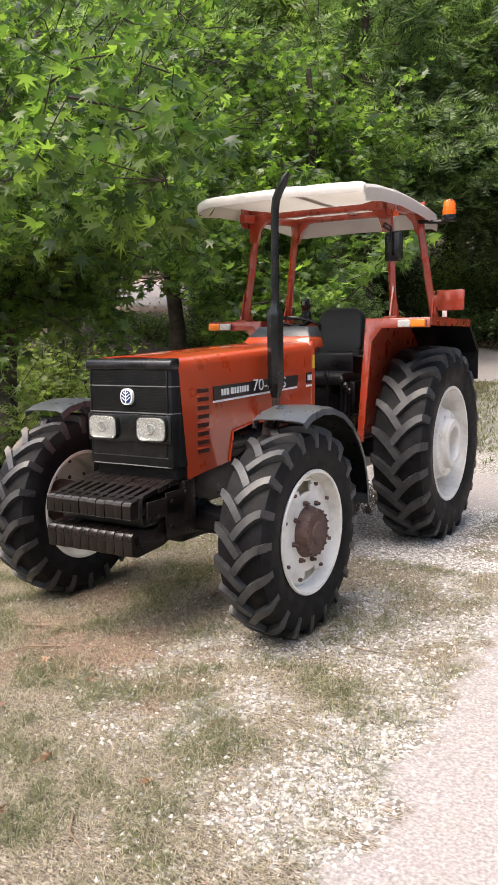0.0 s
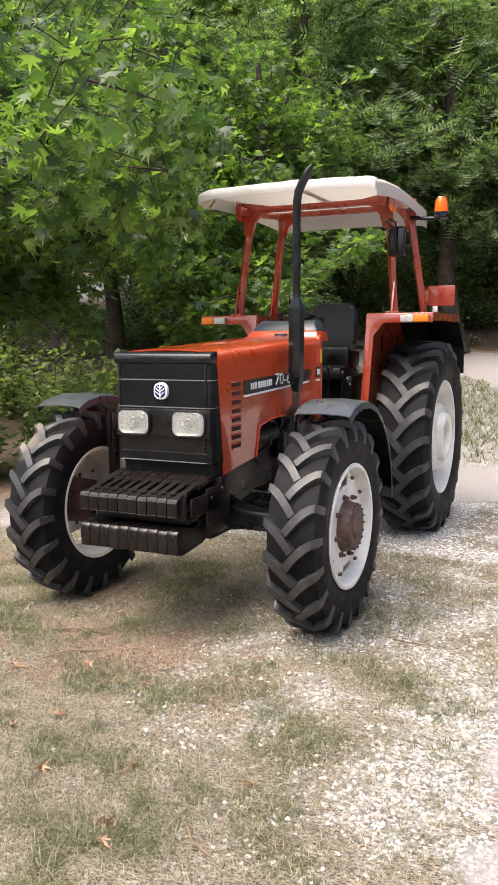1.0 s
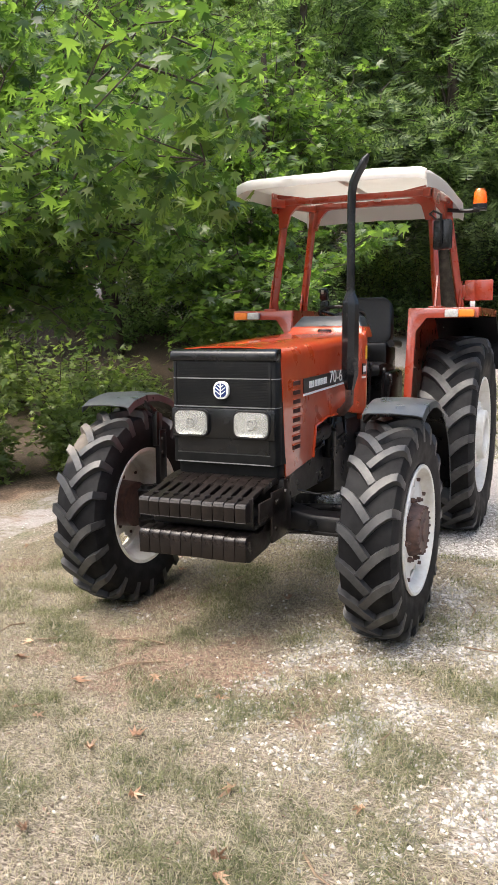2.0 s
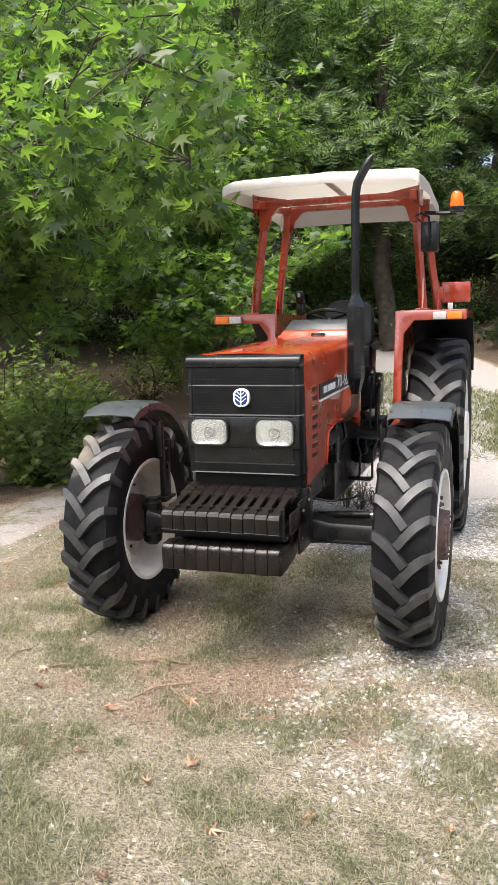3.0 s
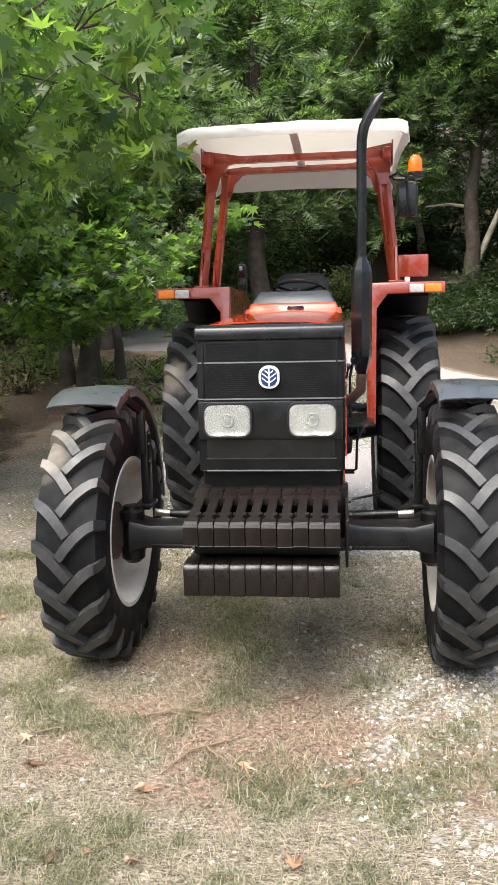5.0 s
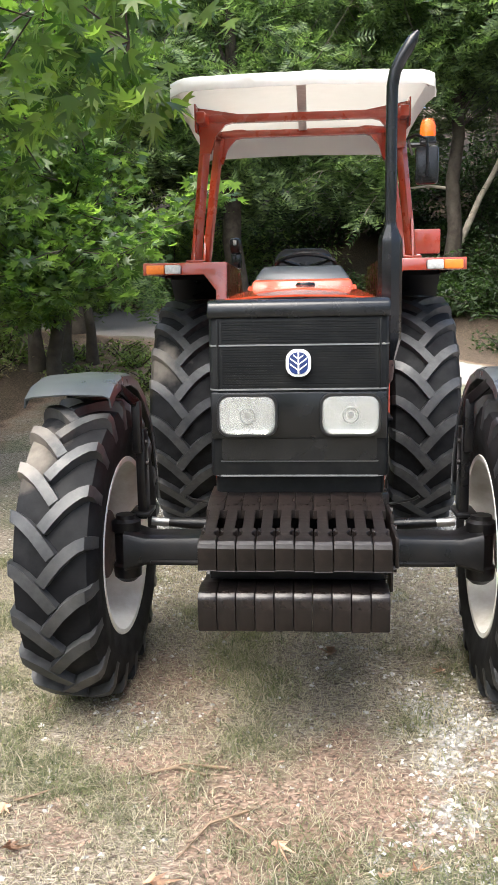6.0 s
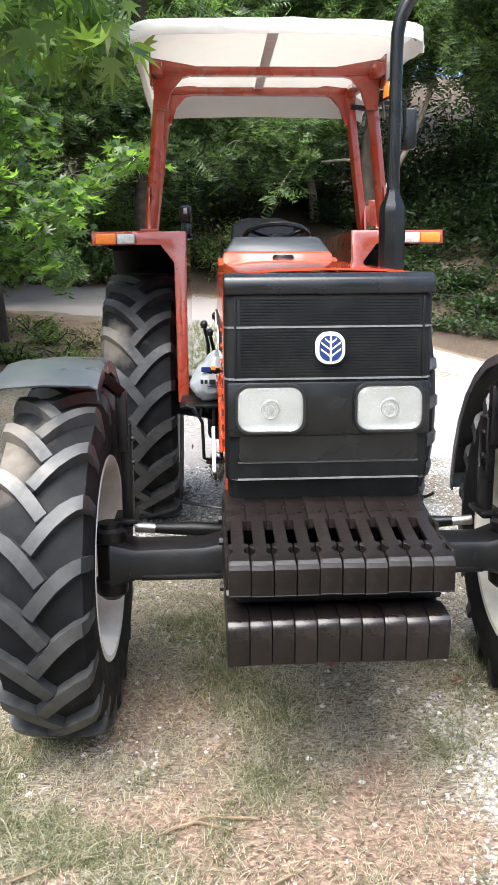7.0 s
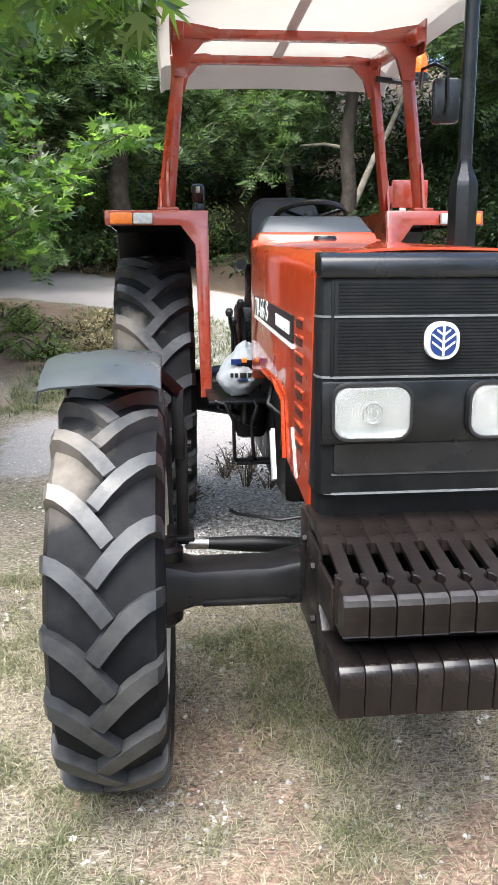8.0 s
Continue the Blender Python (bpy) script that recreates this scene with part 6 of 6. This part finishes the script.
for k in range(16):
    x, y, a = float(rng.uniform(-1.8, 1.2)), float(rng.uniform(-1.8, 1.0)), float(rng.uniform(0, 6.28))
    n = float(rng.uniform(0.12, 0.38))
    p = [(x, y, rise(x, y) + 0.010), (x + n * 0.5 * math.cos(a), y + n * 0.5 * math.sin(a), rise(x, y) + 0.018), (x + n * math.cos(a + 0.25), y + n * math.sin(a + 0.25), rise(x, y) + 0.010)]
    thing("twig", bar(p, [0.005, 0.004, 0.002], 5), TWIG, "thin dry twig on the ground", "twig", group="fallen twigs")


# dry weeds on the gravel behind the front axle
WEED = shader("dry_weed_stalk", (0.16, 0.13, 0.085), 0.9, island=0.4)
for k, (x, y, h) in enumerate(((-0.12, 3.38, 0.24), (-0.24, 3.65, 0.20), (-0.05, 3.75, 0.26), (-0.50, 3.05, 0.10), (0.10, 3.55, 0.18), (-0.18, 3.85, 0.22), (0.02, 3.30, 0.15))):
    stalks = bmesh.new()
    for _ in range(16):
        a, r, t = rng.uniform(0, 6.28), rng.uniform(0.03, 0.16), rng.uniform(0.4, 1.0)
        foot = (x + 0.02 * math.cos(a), y + 0.02 * math.sin(a), rise(x, y) - 0.01)
        bar([foot, (x + r * 0.5 * math.cos(a), y + r * 0.5 * math.sin(a), rise(x, y) + h * t * 0.7), (x + r * math.cos(a + 0.4), y + r * math.sin(a + 0.4), rise(x, y) + h * t)], [0.004, 0.003, 0.0015], 4, stalks)
    ob = thing("dry_weed", stalks, WEED, "dry tangled weed growing out of the gravel", "weed", group="weeds behind the axle")
    pl = np.array([(x, y, rise(x, y))]) + rng.normal(0, 1, (70, 3)) * np.array((0.08, 0.08, 0.0)) + np.array((0, 0, 1)) * rng.uniform(0.02, h, (70, 1))
    leaf_cloud("foliage", pl, 0.2, 0.035, "oval", WEED, rng, ob)


# ---- gravel chips and grass ----
def scatter_chips(n):
    r = np.random.default_rng(31)
    base = np.array([(1, 0, 0), (0.3, 0.9, 0), (-0.8, 0.55, 0), (-0.8, -0.6, 0), (0.35, -0.95, 0), (0.1, 0.05, 0.75), (-0.35, 0.1, 0.6)])
    tri = np.array([(0, 1, 5), (1, 2, 6), (1, 6, 5), (2, 3, 6), (3, 4, 6), (4, 5, 6), (4, 0, 5)])
    spots = []
    while len(spots) < n:
        x, y = r.uniform(-2.6, 2.6), r.uniform(-2.4, 4.5)
        c, road, g, litter = zones(x, y)
        if r.uniform() < max(0.02, c ** 1.3 * (1 - road), 0.05 * road):
            spots.append((x, y, rise(x, y)))
    c = np.array(spots)
    a, s = r.uniform(0, 6.283, n), 0.0035 + 0.0100 * r.uniform(0, 1, n) ** 2.6
    jit = r.uniform(0.6, 1.25, (n, len(base), 3))
    b = base[None] * jit
    x, y = b[:, :, 0] * np.cos(a)[:, None] - b[:, :, 1] * np.sin(a)[:, None], b[:, :, 0] * np.sin(a)[:, None] + b[:, :, 1] * np.cos(a)[:, None]
    v = np.stack([x, y, b[:, :, 2]], 2) * s[:, None, None] + c[:, None, :]
    f = (tri[None] + (np.arange(n) * len(base))[:, None, None]).reshape(-1, 3)
    me = bpy.data.meshes.new("gravel_chips")
    me.from_pydata(v.reshape(-1, 3).tolist(), [], f.tolist())
    me.materials.append(STONE)
    tagged(new("gravel_chips", me), "pale limestone chips strewn over the grass", "gravel", kind="stuff")


def scatter_litter(n):
    """Crumbled leaf and straw, thick in the bare reddish patches."""
    r = np.random.default_rng(33)
    spots = []
    while len(spots) < n:
        x, y = r.uniform(-2.4, 1.6), r.uniform(-2.2, 2.0)
        c, road, g, litter = zones(x, y)
        if r.uniform() < (0.05 + 0.95 * litter) * (1 - road) ** 2:
            spots.append((x, y, rise(x, y) + 0.004))
    c = np.array(spots)
    a, s = r.uniform(0, 6.283, n), 0.003 + 0.011 * r.uniform(0, 1, n) ** 2.5
    base = np.array([(-1, 0, 0), (-0.1, 0.35, 0.15), (1, 0.05, 0.05), (0.1, -0.3, 0.2)])
    b = base[None] * r.uniform(0.5, 1.4, (n, 4, 3)) + r.normal(0, 0.12, (n, 4, 3)) * np.array((0, 0, 1))
    x, y = b[:, :, 0] * np.cos(a)[:, None] - b[:, :, 1] * np.sin(a)[:, None], b[:, :, 0] * np.sin(a)[:, None] + b[:, :, 1] * np.cos(a)[:, None]
    v = np.stack([x, y, np.abs(b[:, :, 2])], 2) * s[:, None, None] + c[:, None, :]
    f = (np.array([(0, 3, 1), (3, 2, 1)])[None] + (np.arange(n) * 4)[:, None, None]).reshape(-1, 3)
    me = bpy.data.meshes.new("leaf_litter")
    me.from_pydata(v.reshape(-1, 3).tolist(), [], f.tolist())
    me.materials.append(shader("crumbled_leaf", (0.20, 0.130, 0.094), 0.85, island=0.7))
    tagged(new("leaf_litter", me), "crumbled brown leaf litter on the bare ground", "leaf litter", kind="stuff")


def scatter_grass(name, n, lush, material, label, seed, across=(-2.1, 1.8), along=(-2.15, 1.9), tall=1.0):
    """Short bent blades in tufts: straw everywhere, green ones where the grass still grows."""
    r = np.random.default_rng(seed)
    spots = []
    while len(spots) < n:
        x, y = r.uniform(*across), r.uniform(*along)
        c, road, g, litter = zones(x, y)
        if r.uniform() < (1 - road) ** 2 * (1 - 0.75 * c) * (g ** 1.5 if lush else 0.75 - 0.25 * g) * (1 - 0.7 * litter):
            for _ in range(int(r.integers(2, 6))):
                spots.append((x + r.normal(0, 0.014), y + r.normal(0, 0.014), rise(x, y) - 0.004, 1.1 if lush else 0.6 + 0.5 * g))
    c = np.array(spots[:n])
    h = (0.007 + 0.034 * r.uniform(0, 1, n) ** 1.5) * c[:, 3] * tall
    a = r.uniform(0, 6.283, n)
    bend = r.uniform(0.5, 2.8, n) * h
    w = r.uniform(0.0008, 0.0020, n) * tall
    dx, dy = np.cos(a), np.sin(a)
    p0 = c[:, :3]
    side = np.stack([-dy * w, dx * w, np.zeros(n)], 1)
    mid = p0 + np.stack([dx * bend * 0.35, dy * bend * 0.35, h * 0.7], 1)
    tip = p0 + np.stack([dx * bend, dy * bend, h * r.uniform(0.5, 1.0, n)], 1)
    v = np.stack([p0 - side, p0 + side, mid + side * 0.8, mid - side * 0.8, tip], 1)
    tri = np.array([(0, 1, 2), (0, 2, 3), (3, 2, 4)])
    f = (tri[None] + (np.arange(n) * 5)[:, None, None]).reshape(-1, 3)
    me = bpy.data.meshes.new(name)
    me.from_pydata(v.reshape(-1, 3).tolist(), [], f.tolist())
    me.materials.append(material)
    tagged(new(name, me), label, "grass", kind="stuff")


scatter_chips(30000)
scatter_litter(15000)
scatter_grass("dry_grass", 215000, False, GRASS, "short dry straw-coloured grass", 32)
scatter_grass("meadow_grass", 26000, True, GRASS_GREEN, "green grass on the verge before the drive", 35, (-2.2, 2.0), (5.6, 12.0), 2.4)
scatter_grass("green_grass", 50000, True, GRASS_GREEN, "short green grass in scattered tufts", 34)
